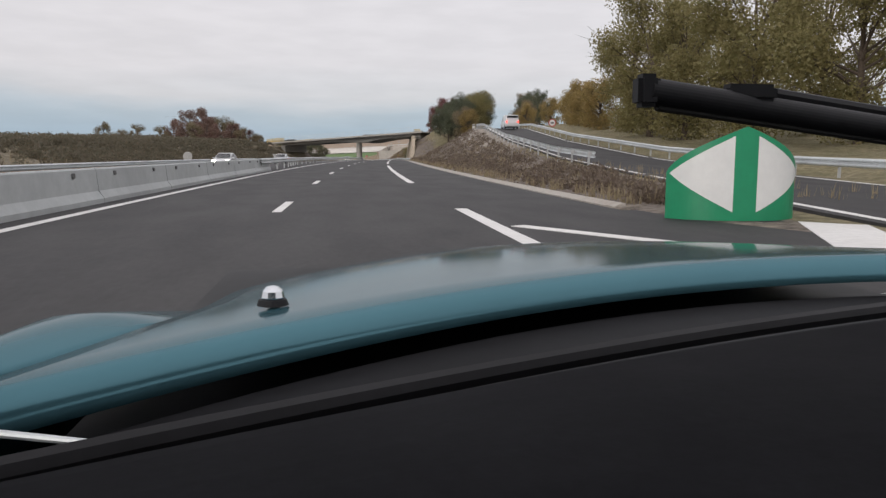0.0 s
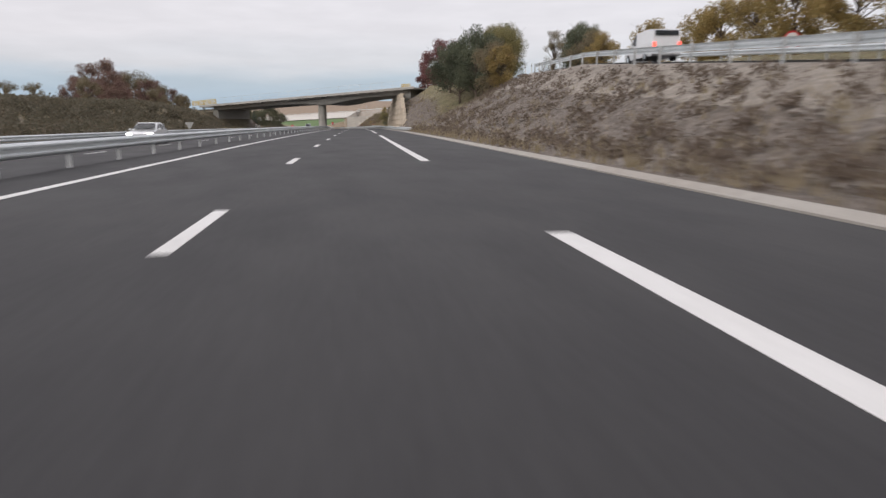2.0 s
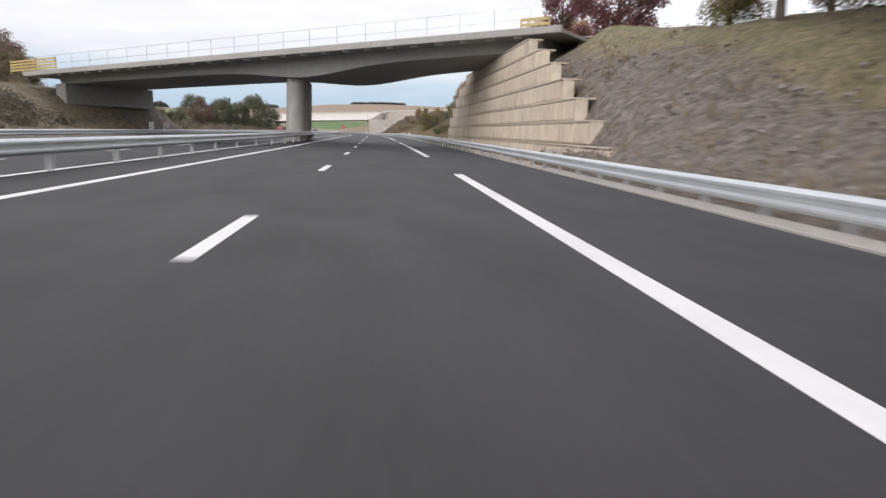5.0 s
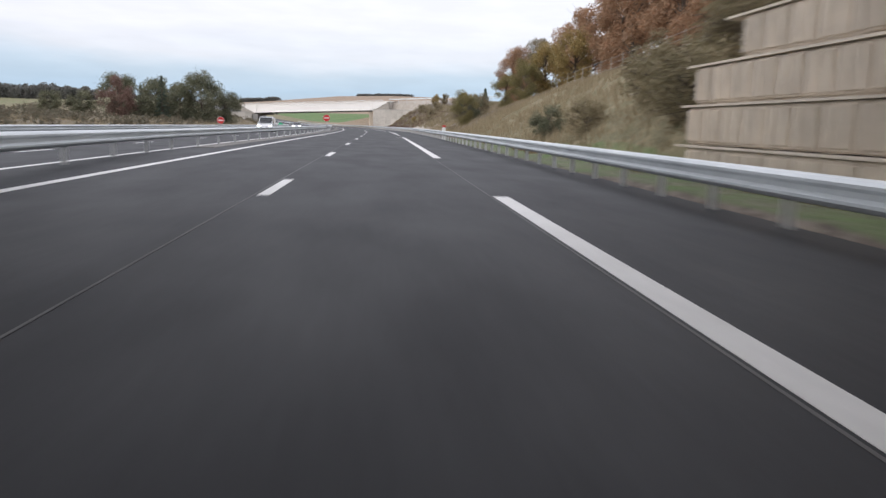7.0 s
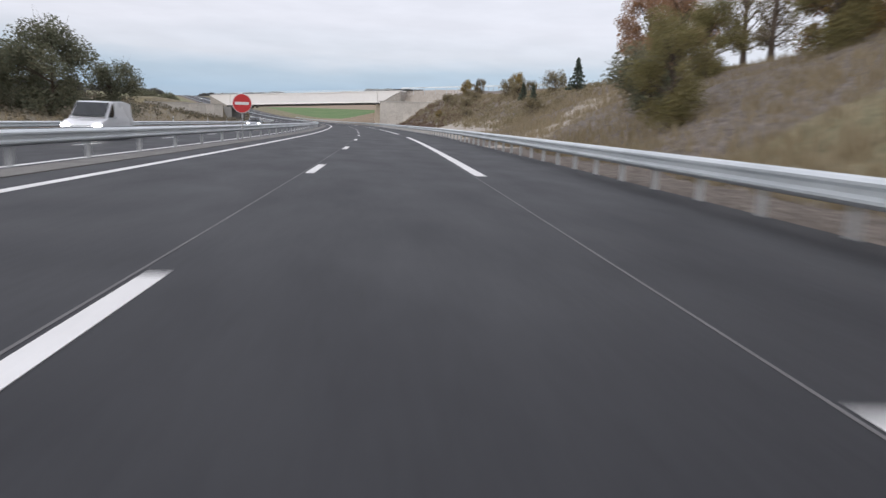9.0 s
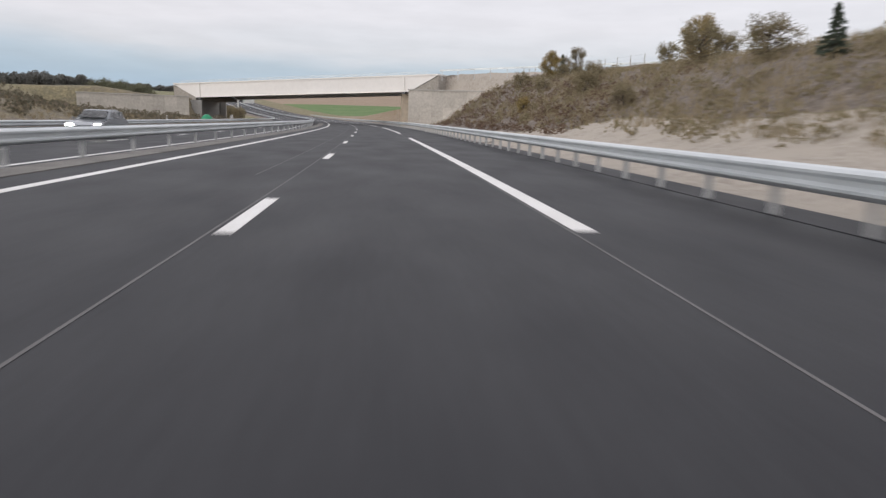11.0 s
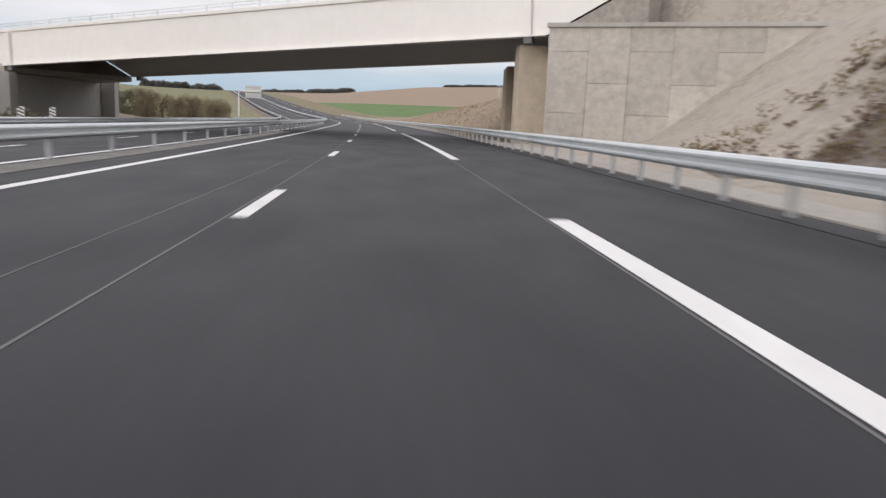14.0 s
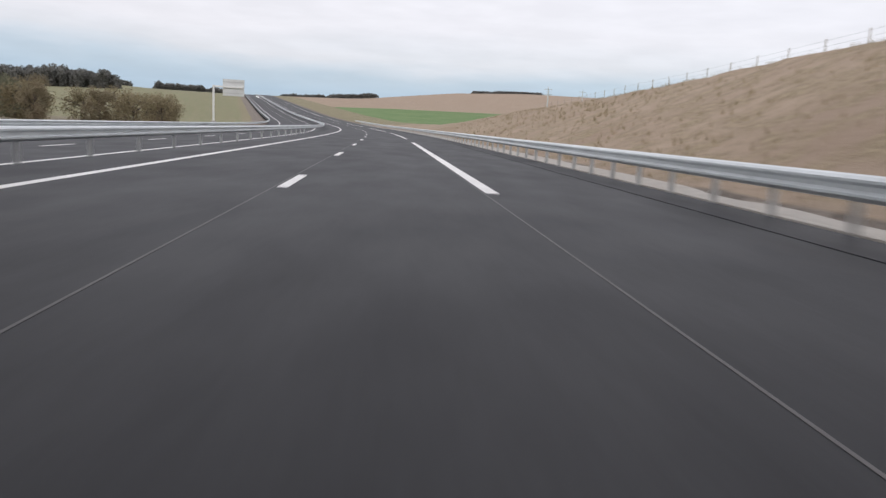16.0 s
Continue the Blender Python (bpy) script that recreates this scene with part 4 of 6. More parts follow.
def approach_rail():
    """The guard rail of the crossing road, from the second bridge's end on."""
    m, length = frame_of((-15.0, 484.0, 3.78), (24.7, 463.2, 5.58))
    top = empty("guard_rail", m @ Matrix.Translation((length + 6.5, 0.1, 2.8)), "galvanised steel guard rail of the crossing road", "guard rail")
    bm = bmesh.new()
    for z in (0.52, 0.68):
        block(bm, 21, 0, z, 42, 0.09, 0.13, bevel=0.03)
    block(bm, 21, 0.03, 0.6, 42, 0.03, 0.28)
    part("beam", bm, STEEL, top)
    for i in range(15):
        bm = bmesh.new()
        block(bm, 0.4 + i * 2.9, 0.1, -0.2, 0.1, 0.06, 1.7)
        part("post", bm, POST_STEEL, top)


approach_rail()


# ---- retaining wall under the first bridge: stacked courses of ribbed precast cells ----
def retaining_wall():
    top = empty("retaining_wall", stand(190, 8.9), "tan precast retaining wall of stacked ribbed courses", "wall", kind="structure")
    rnd = random.Random(5)
    cell = {}
    for kind in range(3):
        bm = bmesh.new()
        block(bm, 0.28, 0.0, 0.44, 0.5, 0.86, 0.84, bevel=0.03)
        for q in (-0.2, 0.2):
            block(bm, -0.01, q, 0.43, 0.12, 0.26, 0.74, bevel=0.045)
        bmesh.ops.subdivide_edges(bm, edges=bm.edges[:], cuts=0)
        for v in bm.verts:
            v.co += Vector((rnd.uniform(-0.008, 0.008), rnd.uniform(-0.008, 0.008), rnd.uniform(-0.01, 0.01)))
        cell[kind] = part("wall_cell", bm, WALL_ROCK, top).data
    for ob in list(top.children):
        bpy.data.objects.remove(ob)
    for row in range(7):
        z = row * 0.9 - 0.1
        first = (173.0, 176.0, 178.6, 181.2, 184.0, 187.0, 190.5)[row]
        last = float(np.interp(z + 0.9, [3.0, 3.7, 5.0, 6.0, 7.0], [227.6, 225.4, 223.4, 219.4, 214.0]))
        lip = swept("ledge", [(8.63 + row * 0.09, z + 0.85), (8.63 + row * 0.09, z + 0.9), (9.5 + row * 0.09, z + 0.9), (9.5 + row * 0.09, z + 0.85)], steps(first, last, 3), WALL_ROCK)
        ob = new("ledge", lip)
        ob.parent = top
        ob.matrix_parent_inverse = top.matrix_world.inverted()
        s = first + 0.45
        while s < last - 0.4:
            ob = new("wall_cell", cell[rnd.randrange(3)])
            ob.parent = top
            ob.matrix_parent_inverse = top.matrix_world.inverted()
            ob.matrix_world = stand(s, 8.68 + row * 0.09, z)
            s += 0.9


retaining_wall()


# ---- trees ----
def leaf_cloud(name, centres, size, count, material, rnd, flat=0.0):
    """Leaves as small kite-shaped blades in clumps; centres of (place, radius)."""
    gen = np.random.default_rng(rnd.randrange(1 << 30))
    place = np.array([tuple(c) for c, _ in centres])
    radius = np.array([r for _, r in centres])
    pick = gen.choice(len(radius), count, p=radius ** 2 / (radius ** 2).sum())

    def unit(v):
        return v / np.linalg.norm(v, axis=1, keepdims=True)

    at = place[pick] + unit(gen.normal(size=(count, 3))) * (radius[pick] * gen.random(count) ** 0.4)[:, None]
    a = unit(gen.normal(size=(count, 3)) * (1, 1, 1 - flat))
    b = unit(np.cross(a, gen.normal(size=(count, 3))))
    a *= size * gen.uniform(0.5, 1.2, (count, 1))
    b *= size * gen.uniform(0.5, 1.2, (count, 1))
    corners = np.stack((at - a * 0.5, at + b * 0.4, at + a * 0.5, at - b * 0.4), axis=1).reshape(-1, 3)
    me = bpy.data.meshes.new(name)
    me.vertices.add(4 * count)
    me.vertices.foreach_set("co", corners.ravel())
    me.loops.add(4 * count)
    me.loops.foreach_set("vertex_index", np.arange(4 * count, dtype=np.int32))
    me.polygons.add(count)
    me.polygons.foreach_set("loop_start", np.arange(0, 4 * count, 4, dtype=np.int32))
    me.materials.append(material)
    me.update(calc_edges=True)
    return me


def limb(bm, a, b, r0, r1):
    rod(bm, a, b, r0, r1, 7)


def broad_tree(high, wide, material, seed, bare=0.25, leaf=0.34, count=3600, low=0.18):
    """A broad-leaved tree at the origin: trunk with limbs, and a crown of clumps with gaps."""
    rnd = random.Random(seed)
    top = empty("tree", Matrix(), "", "tree")
    bm = bmesh.new()
    limb(bm, (0, 0, -0.4), (0.1, 0.05, high * 0.42), high * 0.022 + 0.03, high * 0.014)
    limb(bm, (0.1, 0.05, high * 0.42), (-0.1, 0.1, high * 0.8), high * 0.014, high * 0.004)
    centres = []
    for i in range(rnd.randint(26, 32)):
        turn, up = i * 2.4 + rnd.uniform(-0.4, 0.4), rnd.uniform(low, 0.97)
        reach = wide / 2 * math.sin(math.pi * min(1, max(0.12, (1.05 - up) * 0.95))) ** 0.7 * rnd.uniform(0.35, 0.95)
        p = Vector((math.cos(turn) * reach, math.sin(turn) * reach, high * up))
        start = Vector((0.05, 0.05, high * max(0.12, up * 0.62)))
        limb(bm, start, start.lerp(p, 0.95), high * 0.007 + 0.01, 0.012)
        for q in range(3):
            limb(bm, start.lerp(p, 0.55 + 0.15 * q), p + Vector((rnd.gauss(0, 1), rnd.gauss(0, 1), rnd.gauss(0.3, 0.7))) * wide * 0.12, 0.02, 0.006)
        centres.append((p, wide * rnd.uniform(0.10, 0.19)))
        if rnd.random() > bare:
            centres.append((p * 0.85 + Vector((0, 0, high * 0.08)), wide * rnd.uniform(0.07, 0.13)))
    part("trunk", bm, BARK, top)
    crown = new("crown", leaf_cloud("crown", centres, leaf, count, material, rnd))
    crown.parent = top
    return top


def conifer(high, wide, material, seed, count=2600):
    rnd = random.Random(seed)
    top = empty("conifer", Matrix(), "", "tree")
    bm = bmesh.new()
    limb(bm, (0, 0, -0.4), (0, 0, high * 0.97), high * 0.02 + 0.02, 0.015)
    centres = []
    for i in range(46):
        up = 0.12 + 0.86 * (i / 46) ** 0.9
        turn, reach = i * 2.4, wide / 2 * (1.02 - up) * rnd.uniform(0.7, 1.15)
        tip = Vector((math.cos(turn) * reach, math.sin(turn) * reach, high * up - reach * 0.12))
        limb(bm, (0, 0, high * up), tip, 0.02, 0.006)
        for q in (0.35, 0.65, 0.95):
            centres.append((Vector((0, 0, high * up)).lerp(tip, q), max(0.12, wide * 0.075 * (1.1 - up))))
    part("trunk", bm, BARK, top)
    crown = new("crown", leaf_cloud("crown", centres, 0.24, count, material, rnd, 0.5))
    crown.parent = top
    return top


def plant(source, s, o, label, scale=1.0, turn=0.0, sink=0.1, group=""):
    """The first call places the tree itself, later ones a copy."""
    p = land(s, o)
    m = pose(p.x, p.y, p.z - sink, 0, 0, turn)
    if source.get("placed"):
        ob = copy_thing(source, m)
    else:
        ob, source["placed"] = source, 1
        ob.matrix_basis = m
    ob.scale = (scale, scale, scale)
    return tagged(ob, label, "tree", group)


olive = broad_tree(11, 10, LEAF_OLIVE, 1, 0.1, 0.19, 24000, 0.06)
olive_b = broad_tree(9, 8, LEAF_OLIVE, 2, 0.1, 0.18, 19000, 0.08)
crimson = broad_tree(8, 6.5, LEAF_RED, 3, 0.1, 0.22, 11700, 0.06)
crimson_b = broad_tree(10, 10, LEAF_DULL_RED, 4, 0.1, 0.31, 9360, 0.06)
rust = broad_tree(10, 7.5, LEAF_RUST, 5, 0.2, 0.21, 17100, 0.06)
gold = broad_tree(6.5, 6, LEAF_GOLD, 6, 0.1, 0.21, 10800, 0.04)
pine = broad_tree(11, 8.5, LEAF_PINE, 17, 0.1, 0.24, 12000, 0.3)
brown = broad_tree(9, 9, LEAF_BROWN, 8, 0.3, 0.27, 7560, 0.06)
birch = broad_tree(10, 5, LEAF_BROWN, 9, 0.6, 0.14, 9500, 0.14)
bush = broad_tree(8, 11, LEAF_GREEN, 10, 0.1, 0.27, 13500, 0.03)
shrub = broad_tree(3.2, 3.6, LEAF_GREEN, 11, 0.2, 0.15, 4680, 0.03)
scrub = broad_tree(2.6, 3.8, SCRUB, 12, 0.4, 0.15, 3420, 0.03)
fir = conifer(8, 3.6, NEEDLES, 13)
fir_b = conifer(3.9, 2.7, NEEDLES, 14, 2600)

ROW = "trees beside the exit ramp"
for s, o, what, k, t in ((52, 30, olive, 1.25, 0), (62, 29, olive_b, 1.35, 40), (44, 33, olive, 1.25, 80), (34, 36, olive, 1.3, 130), (24, 40, olive_b, 1.5, 20),
                         (72, 29.5, olive, 1.35, 200), (82, 31, olive_b, 1.35, 90), (14, 44, olive, 1.3, 250), (38, 44, olive, 1.4, 10), (60, 40, olive, 1.3, 300),
                         (2, 46, olive_b, 1.4, 170), (78, 42, olive_b, 1.2, 33)):
    plant(what, s, o, "olive-green broad-leaved tree beyond the ramp's guard rail", k, t, group=ROW)
for s, o, k, t in ((92, 30, 0.95, 0), (100, 30.5, 0.9, 70), (108, 31.5, 0.95, 150), (116, 33, 0.85, 220), (124, 34, 0.8, 300), (132, 36, 0.8, 20), (96, 35, 1.1, 200)):
    plant(gold, s, o, "golden autumn tree beside the ramp's guard rail", k, t, group=ROW)
TOP = "trees at the top of the bank"
plant(crimson, 203, 18, "crimson-leaved tree at the top of the bank", 1.15, 0, group=TOP)
plant(crimson, 213, 16.5, "crimson-leaved tree at the top of the bank", 0.85, 140, group=TOP)
for s, o, k, turn in ((184, 19.5, 0.85, 15), (178, 16.4, 0.8, 200), (170, 16.8, 0.85, 75), (175, 21, 0.95, 120), (165, 19.5, 0.9, 310), (182, 25, 0.95, 260), (160, 17.6, 0.75, 30)):
    plant(pine, s, o, "dark grey-green tree with a bare trunk on the bank's crest", k, turn, 1.2, group=TOP)
plant(olive_b, 190, 20, "olive tree in front of the overbridge", 0.8, 100, group=TOP)
plant(brown, 154, 18.5, "brown-green tree on the bank's crest", 0.7, 90, group=TOP)
plant(birch, 193, 27.5, "half-bare tree behind the ramp", 1.0, 0, group=TOP)
plant(birch, 196, 38, "half-bare tree behind the ramp", 0.95, 80, group=TOP)
for what, s, o, k, turn, label in ((brown, 158, 32.3, 0.75, 40, "brown-green tree behind the ramp"), (pine, 165, 34, 0.75, 170, "dark grey-green tree behind the ramp"), (pine, 173, 36, 0.85, 10, "dark grey-green tree behind the ramp"),
                                   (birch, 151, 31, 0.7, 290, "half-bare tree behind the ramp"), (brown, 180, 38, 0.95, 220, "brown-green tree behind the ramp"), (pine, 186, 41, 0.9, 120, "dark grey-green tree behind the ramp")):
    plant(what, s, o, label, k, turn, 0.8, group=TOP)
plant(fir, 199, 43, "tall dark fir behind the ramp", 1.15, 0, group=TOP)
plant(brown, 186, 26.5, "brown-green tree behind the ramp", 1.0, 40, group=TOP)
plant(olive, 178, 24.3, "olive tree in front of the overbridge", 0.85, 60, group=TOP)
plant(olive, 168, 22.3, "olive tree in front of the overbridge", 0.8, 160, group=TOP)
for s, o, k, t in ((152, 19.6, 0.75, 0), (146, 30.4, 0.75, 90), (140, 34, 0.8, 30)):
    plant(gold, s, o, "yellowing tree on the bank", k, t, group=TOP)

KNOLL = "trees on the knoll"
for s, o, what, k, t in ((251, -57, crimson_b, 1.15, 0), (258, -64, crimson_b, 1.15, 60), (246, -50, brown, 1.05, 0), (264, -70, crimson_b, 0.95, 190), (240, -43, brown, 0.75, 120),
                         (254, -48, crimson_b, 0.8, 250), (236, -38, brown, 0.55, 40), (262, -58, brown, 1.1, 70)):
    plant(what, s, o, "broad tree with dull red autumn leaves", k, t, group=KNOLL)
for s, o, what, k, t in ((244, -41, crimson_b, 0.6, 30), (236, -45, crimson_b, 0.7, 110), (248, -46, crimson_b, 0.75, 320), (228, -41, brown, 0.5, 200), (222, -47, crimson_b, 0.55, 170),
                         (233, -36, brown, 0.4, 80), (241, -38, brown, 0.45, 15), (226, -54, brown, 0.7, 260), (238, -53, crimson_b, 0.85, 55)):
    plant(what, s, o, "broad tree with dull red autumn leaves", k, t, group=KNOLL)
plant(fir, 242, -33.5, "small dark tree beside the overbridge", 0.62, 40, group=KNOLL)
for s, o, k, t in ((225, -70, 0.6, 0), (232, -82, 0.7, 90), (280, -95, 0.8, 20), (300, -110, 0.9, 50), (214, -60, 0.5, 180), (200, -66, 0.4, 10)):
    plant(brown, s, o, "brown hedgerow tree on the open land", k, t, group=KNOLL)

HEDGE = "bushes beside the other carriageway"
plant(bush, 343, -27.5, "large round dark green bush beside the motorway", 0.98, 0, group=HEDGE)
plant(bush, 350, -24.5, "dark green bush beside the motorway", 0.66, 120, group=HEDGE)
for s, o, k, turn in ((348, -36, 0.8, 30), (346, -31.5, 0.72, 200), (353, -43, 0.85, 280), (339, -33, 0.5, 75)):
    plant(bush, s, o, "dark green bush beside the motorway", k, turn, group=HEDGE)
plant(fir, 337, -32.5, "ragged conifer beside a large bush", 0.9, 10, group=HEDGE)
plant(crimson_b, 336, -39, "red-brown tree in a hedge", 0.62, 10, group=HEDGE)
plant(shrub, 334, -44, "low dark green hedge shrub", 1.3, 60, group=HEDGE)
plant(shrub, 338, -36, "low dark green hedge shrub", 1.2, 100, group=HEDGE)
plant(shrub, 332, -48, "low dark green hedge shrub", 1.2, 10, group=HEDGE)
plant(fir, 346, -38, "ragged conifer beside a large bush", 0.7, 200, group=HEDGE)

SLOPE = "trees on the cutting"
for s, o, what, k, t, label in ((262, 24.5, rust, 0.95, 0, "rust-coloured autumn tree on the cutting"), (270, 25.5, rust, 1.0, 90, "rust-coloured autumn tree on the cutting"),
                                (279, 24.5, rust, 0.95, 30, "rust-coloured autumn tree on the cutting"), (288, 26, rust, 0.95, 200, "rust-coloured autumn tree on the cutting"),
                                (297, 24, gold, 1.0, 0, "orange autumn tree on the cutting"), (303, 22, gold, 0.95, 80, "orange autumn tree on the cutting"),
                                (312, 23, birch, 0.85, 10, "slender half-bare birch on the cutting"), (318, 24.5, birch, 0.9, 120, "slender half-bare birch on the cutting"),
                                (325, 23.5, rust, 0.85, 60, "rust-coloured autumn tree on the cutting"), (333, 24, rust, 0.75, 160, "rust-coloured autumn tree on the cutting"),
                                (296.5, 11.3, olive_b, 0.44, 0, "olive-green shrub on the cutting"), (302, 12.6, shrub, 1.0, 90, "dark green shrub on the cutting"),
                                (308, 14.5, scrub, 1.1, 30, "brown scrub bush on the cutting"), (244.5, 9.3, shrub, 0.5, 20, "small dark green shrub behind the guard rail"),
                                (300, 19, olive_b, 0.55, 0, "olive bush on the cutting"), (310, 18.5, olive_b, 0.5, 140, "olive bush on the cutting")):
    plant(what, s, o, label, k, t, group=SLOPE)
for s, o, k, t in ((268, 29.5, 1.2, 15), (277, 30, 1.25, 140), (286, 30.5, 1.2, 260), (295, 29, 1.15, 75), (305, 28, 1.05, 310), (315, 28.5, 1.0, 190), (256, 29, 1.1, 230)):
    plant(rust, s, o, "rust-coloured autumn tree on the cutting", k, t, group=SLOPE)
for s, o, k, t in ((227.5, 10.2, 0.75, 0), (230, 9.8, 0.7, 60), (229.5, 11.8, 0.95, 130), (233, 10.6, 0.8, 200), (232, 13.2, 1.0, 20), (236.5, 11.2, 0.7, 90), (227, 13.6, 1.0, 300), (239, 9.6, 0.5, 250)):
    plant(scrub, s, o, "dry brown bush at the end of the retaining wall", k, t, group=SLOPE)
for s, o, k, t in ((352, 19, 0.55, 0), (361, 20, 0.6, 60), (432, 28, 0.7, 100), (346, 22, 0.9, 30)):
    plant(fir_b, s, o, "young conifer on the cutting's crest", k, t, group=SLOPE)
for s, o, k, t in ((356, 22.5, 0.9, 0), (368, 21, 0.8, 50), (378, 22, 0.9, 80), (388, 17.5, 0.7, 200), (396, 20.5, 0.6, 10), (404, 18, 0.5, 120), (413, 22.5, 0.6, 240),
                   (385, 27, 0.7, 33), (398, 28, 0.7, 70), (340, 16, 0.6, 0), (420, 19.5, 0.7, 90), (372, 15, 0.5, 10)):
    plant(scrub, s, o, "straw-brown scrub bush on the cutting", k, t, group=SLOPE)
plant(gold, 425, 24.4, "yellow autumn bush on the cutting", 0.5, 70, group=SLOPE)
plant(brown, 420, 26, "brown bush on the cutting", 0.35, 10, group=SLOPE)
plant(gold, 384, 24.5, "yellow autumn bush on the cutting", 0.5, 0, group=SLOPE)
plant(gold, 395, 14.2, "yellow autumn bush on the cutting", 0.22, 0, group=SLOPE)
for s, o, k, t in ((532, -30, 0.75, 0), (542, -33, 0.85, 60), (556, -31, 0.7, 100), (566, -36, 0.9, 200), (580, -33, 0.8, 10), (590, -38, 0.95, 40), (548, -42, 1.0, 90), (600, -48, 1.1, 150), (597, -29.5, 0.9, 45), (611, -32, 1.0, 75), (606, -38, 1.1, 300), (623, -34, 1.0, 230), (577, -28, 0.8, 130), (633, -38, 1.1, 20)):
    plant(scrub if int(s) % 4 else brown, s, o, "yellow-brown bush beyond the other carriageway", k * (1.7 if int(s) % 4 else 0.6), t, group=HEDGE)


for s, o, k, t in ((545, -52, 0.9, 0), (556, -60, 1.0, 70), (570, -56, 1.0, 140), (585, -66, 1.1, 200), (600, -60, 1.0, 20), (530, -58, 0.8, 60), (620, -72, 1.1, 110), (538, -37, 0.45, 40), (549, -40, 0.5, 190), (560, -43, 0.55, 260),
                   (572, -40, 0.5, 330), (584, -46, 0.6, 25), (545, -47, 0.6, 150), (562, -50, 0.65, 95), (590, -52, 0.7, 220)):
    plant(bush, s, o, "dark green bush beyond the other carriageway", k, t, group=HEDGE)


# ---- far woods on the hills ----
def far_wood(name, spans, seed, material):
    """Many clumps of foliage along a crest; spans of (along, from, to, height), the ends lower than the middle."""
    rnd = random.Random(seed)
    centres = []
    for s, a, b, high in spans:
        for row in range(3):
            o = a
            while o < b:
                p = land(s + 7 * row + rnd.uniform(-4, 4), o - spot(s, 0).x)
                end = min(1.0, 0.45 + min(o - a, b - o) / (high * 1.2))
                h = high * end * rnd.uniform(0.75, 1.1) * (1 + 0.4 * noise.noise(Vector((o * 0.035, s, 0))) + 0.25 * noise.noise(Vector((o * 0.11, s, 5))))
                for q in (0.12, 0.35, 0.58, 0.76):
                    centres.append((p + Vector((rnd.uniform(-1.5, 1.5), 0, h * q)), h * 0.25))
                o += high * rnd.uniform(0.16, 0.3)
    return tagged(new(name, leaf_cloud(name, centres, 1.7, len(centres) * 40, material, rnd)), "dark distant woodland along the hill crest", "trees", kind="stuff")


far_wood("far_woods", [(1130, -368, -250, 15), (1130, -520, -350, 12), (1530, -372, -262, 10), (1540, -215, -78, 6.5), (1560, 50, 145, 4), (1530, -430, -400, 7)], 3, HAZY_WOODLAND)
far_wood("hedge_woods", [(700, -420, -205, 10)], 4, LEAF_GREEN)


def left_scrub():
    """Rough brown-green growth on the land beyond the other carriageway."""
    rnd = random.Random(8)
    centres = []
    for _ in range(3000):
        s, o = rnd.uniform(-20, 480), -22 - 45 * rnd.random()
        if 190 < s < 234 and o > -32:
            continue
        r = rnd.uniform(0.35, 0.85)
        centres.append((land(s, o) + Vector((0, 0, r * 0.5)), r))
    return tagged(new("scrub", leaf_cloud("scrub", centres, 0.34, 85000, ROUGH, rnd)), "rough brown and green scrub on open land", "scrub", kind="stuff")


left_scrub()


def bank_scrub(name, count, leaves, where, size, material, seed, label):
    """Low dry growth in small clumps on a bank."""
    rnd = random.Random(seed)
    centres = []
    for _ in range(count):
        s, o = where(rnd)
        r = size * rnd.uniform(0.5, 1.4)
        centres.append((land(s, o) + Vector((0, 0, r * 0.35)), r))
    return tagged(new(name, leaf_cloud(name, centres, size * 0.45, leaves, material, rnd)), label, "scrub", kind="stuff")


bank_scrub("cutting_scrub", 900, 26000, lambda r: (r.uniform(335, 448), 12 + 13 * r.random()), 0.42, SCRUB, 21, "dry straw-brown growth on the cutting's slope")
bank_scrub("slope_growth", 4200, 190000, lambda r: (r.uniform(70, 216), -23.5 - 26 * r.random()), 0.62, ROUGH, 31, "dull olive and brown growth on the bank before the overbridge")
bank_scrub("hedge_scrub", 700, 26000, lambda r: (r.uniform(190, 330), -58 - 60 * r.random()), 1.5, ROUGH, 24, "dark rough hedge growth on the open land")
bank_scrub("dark_scrub", 420, 13000, lambda r: (r.uniform(372, 446), 11.4 + 9 * r.random() ** 1.5), 0.4, RED_SCRUB, 22, "dark reddish brown growth on the cutting's slope")
bank_scrub("ramp_scrub", 800, 16000, lambda r: (lambda s: (s, 7.6 + (ramp_o(s) - 12) * r.random()))(r.uniform(20, 190)), 0.24, DRY, 23, "dry growth on the earth bank of the ramp")

bank_scrub("ramp_dry_growth", 900, 42000, lambda r: (lambda s: (s, 7.5 + (ramp_o(s) - 11.8) * r.random()))(r.uniform(14, 150)), 0.3, DRY, 25, "reddish brown dry growth on the earth bank of the ramp")


# ---- grass and stones on the banks ----
def scatter_grass(name, count, where, seed, size, material=STRAW):
    rnd = random.Random(seed)
    verts, faces = [], []
    for _ in range(count):
        s, o = where(rnd)
        p = land(s, o)
        p.z += 0.05
        for _ in range(5):
            a, h = rnd.uniform(0, 6.28), size * rnd.uniform(0.5, 1.3)
            lean = Vector((math.cos(a), math.sin(a), 0))
            side = Vector((-lean.y, lean.x, 0)) * 0.025
            k = len(verts)
            b = p + lean * rnd.uniform(0, 0.12)
            verts += [b - side - Vector((0, 0, 0.2)), b + side - Vector((0, 0, 0.2)), b + lean * h * 0.45 + Vector((0, 0, h))]
            faces.append((k, k + 1, k + 2))
    return tagged(new(name, mesh_from(name, verts, faces, material)), "tufts of dry straw-coloured grass on the banks", "grass", kind="stuff")


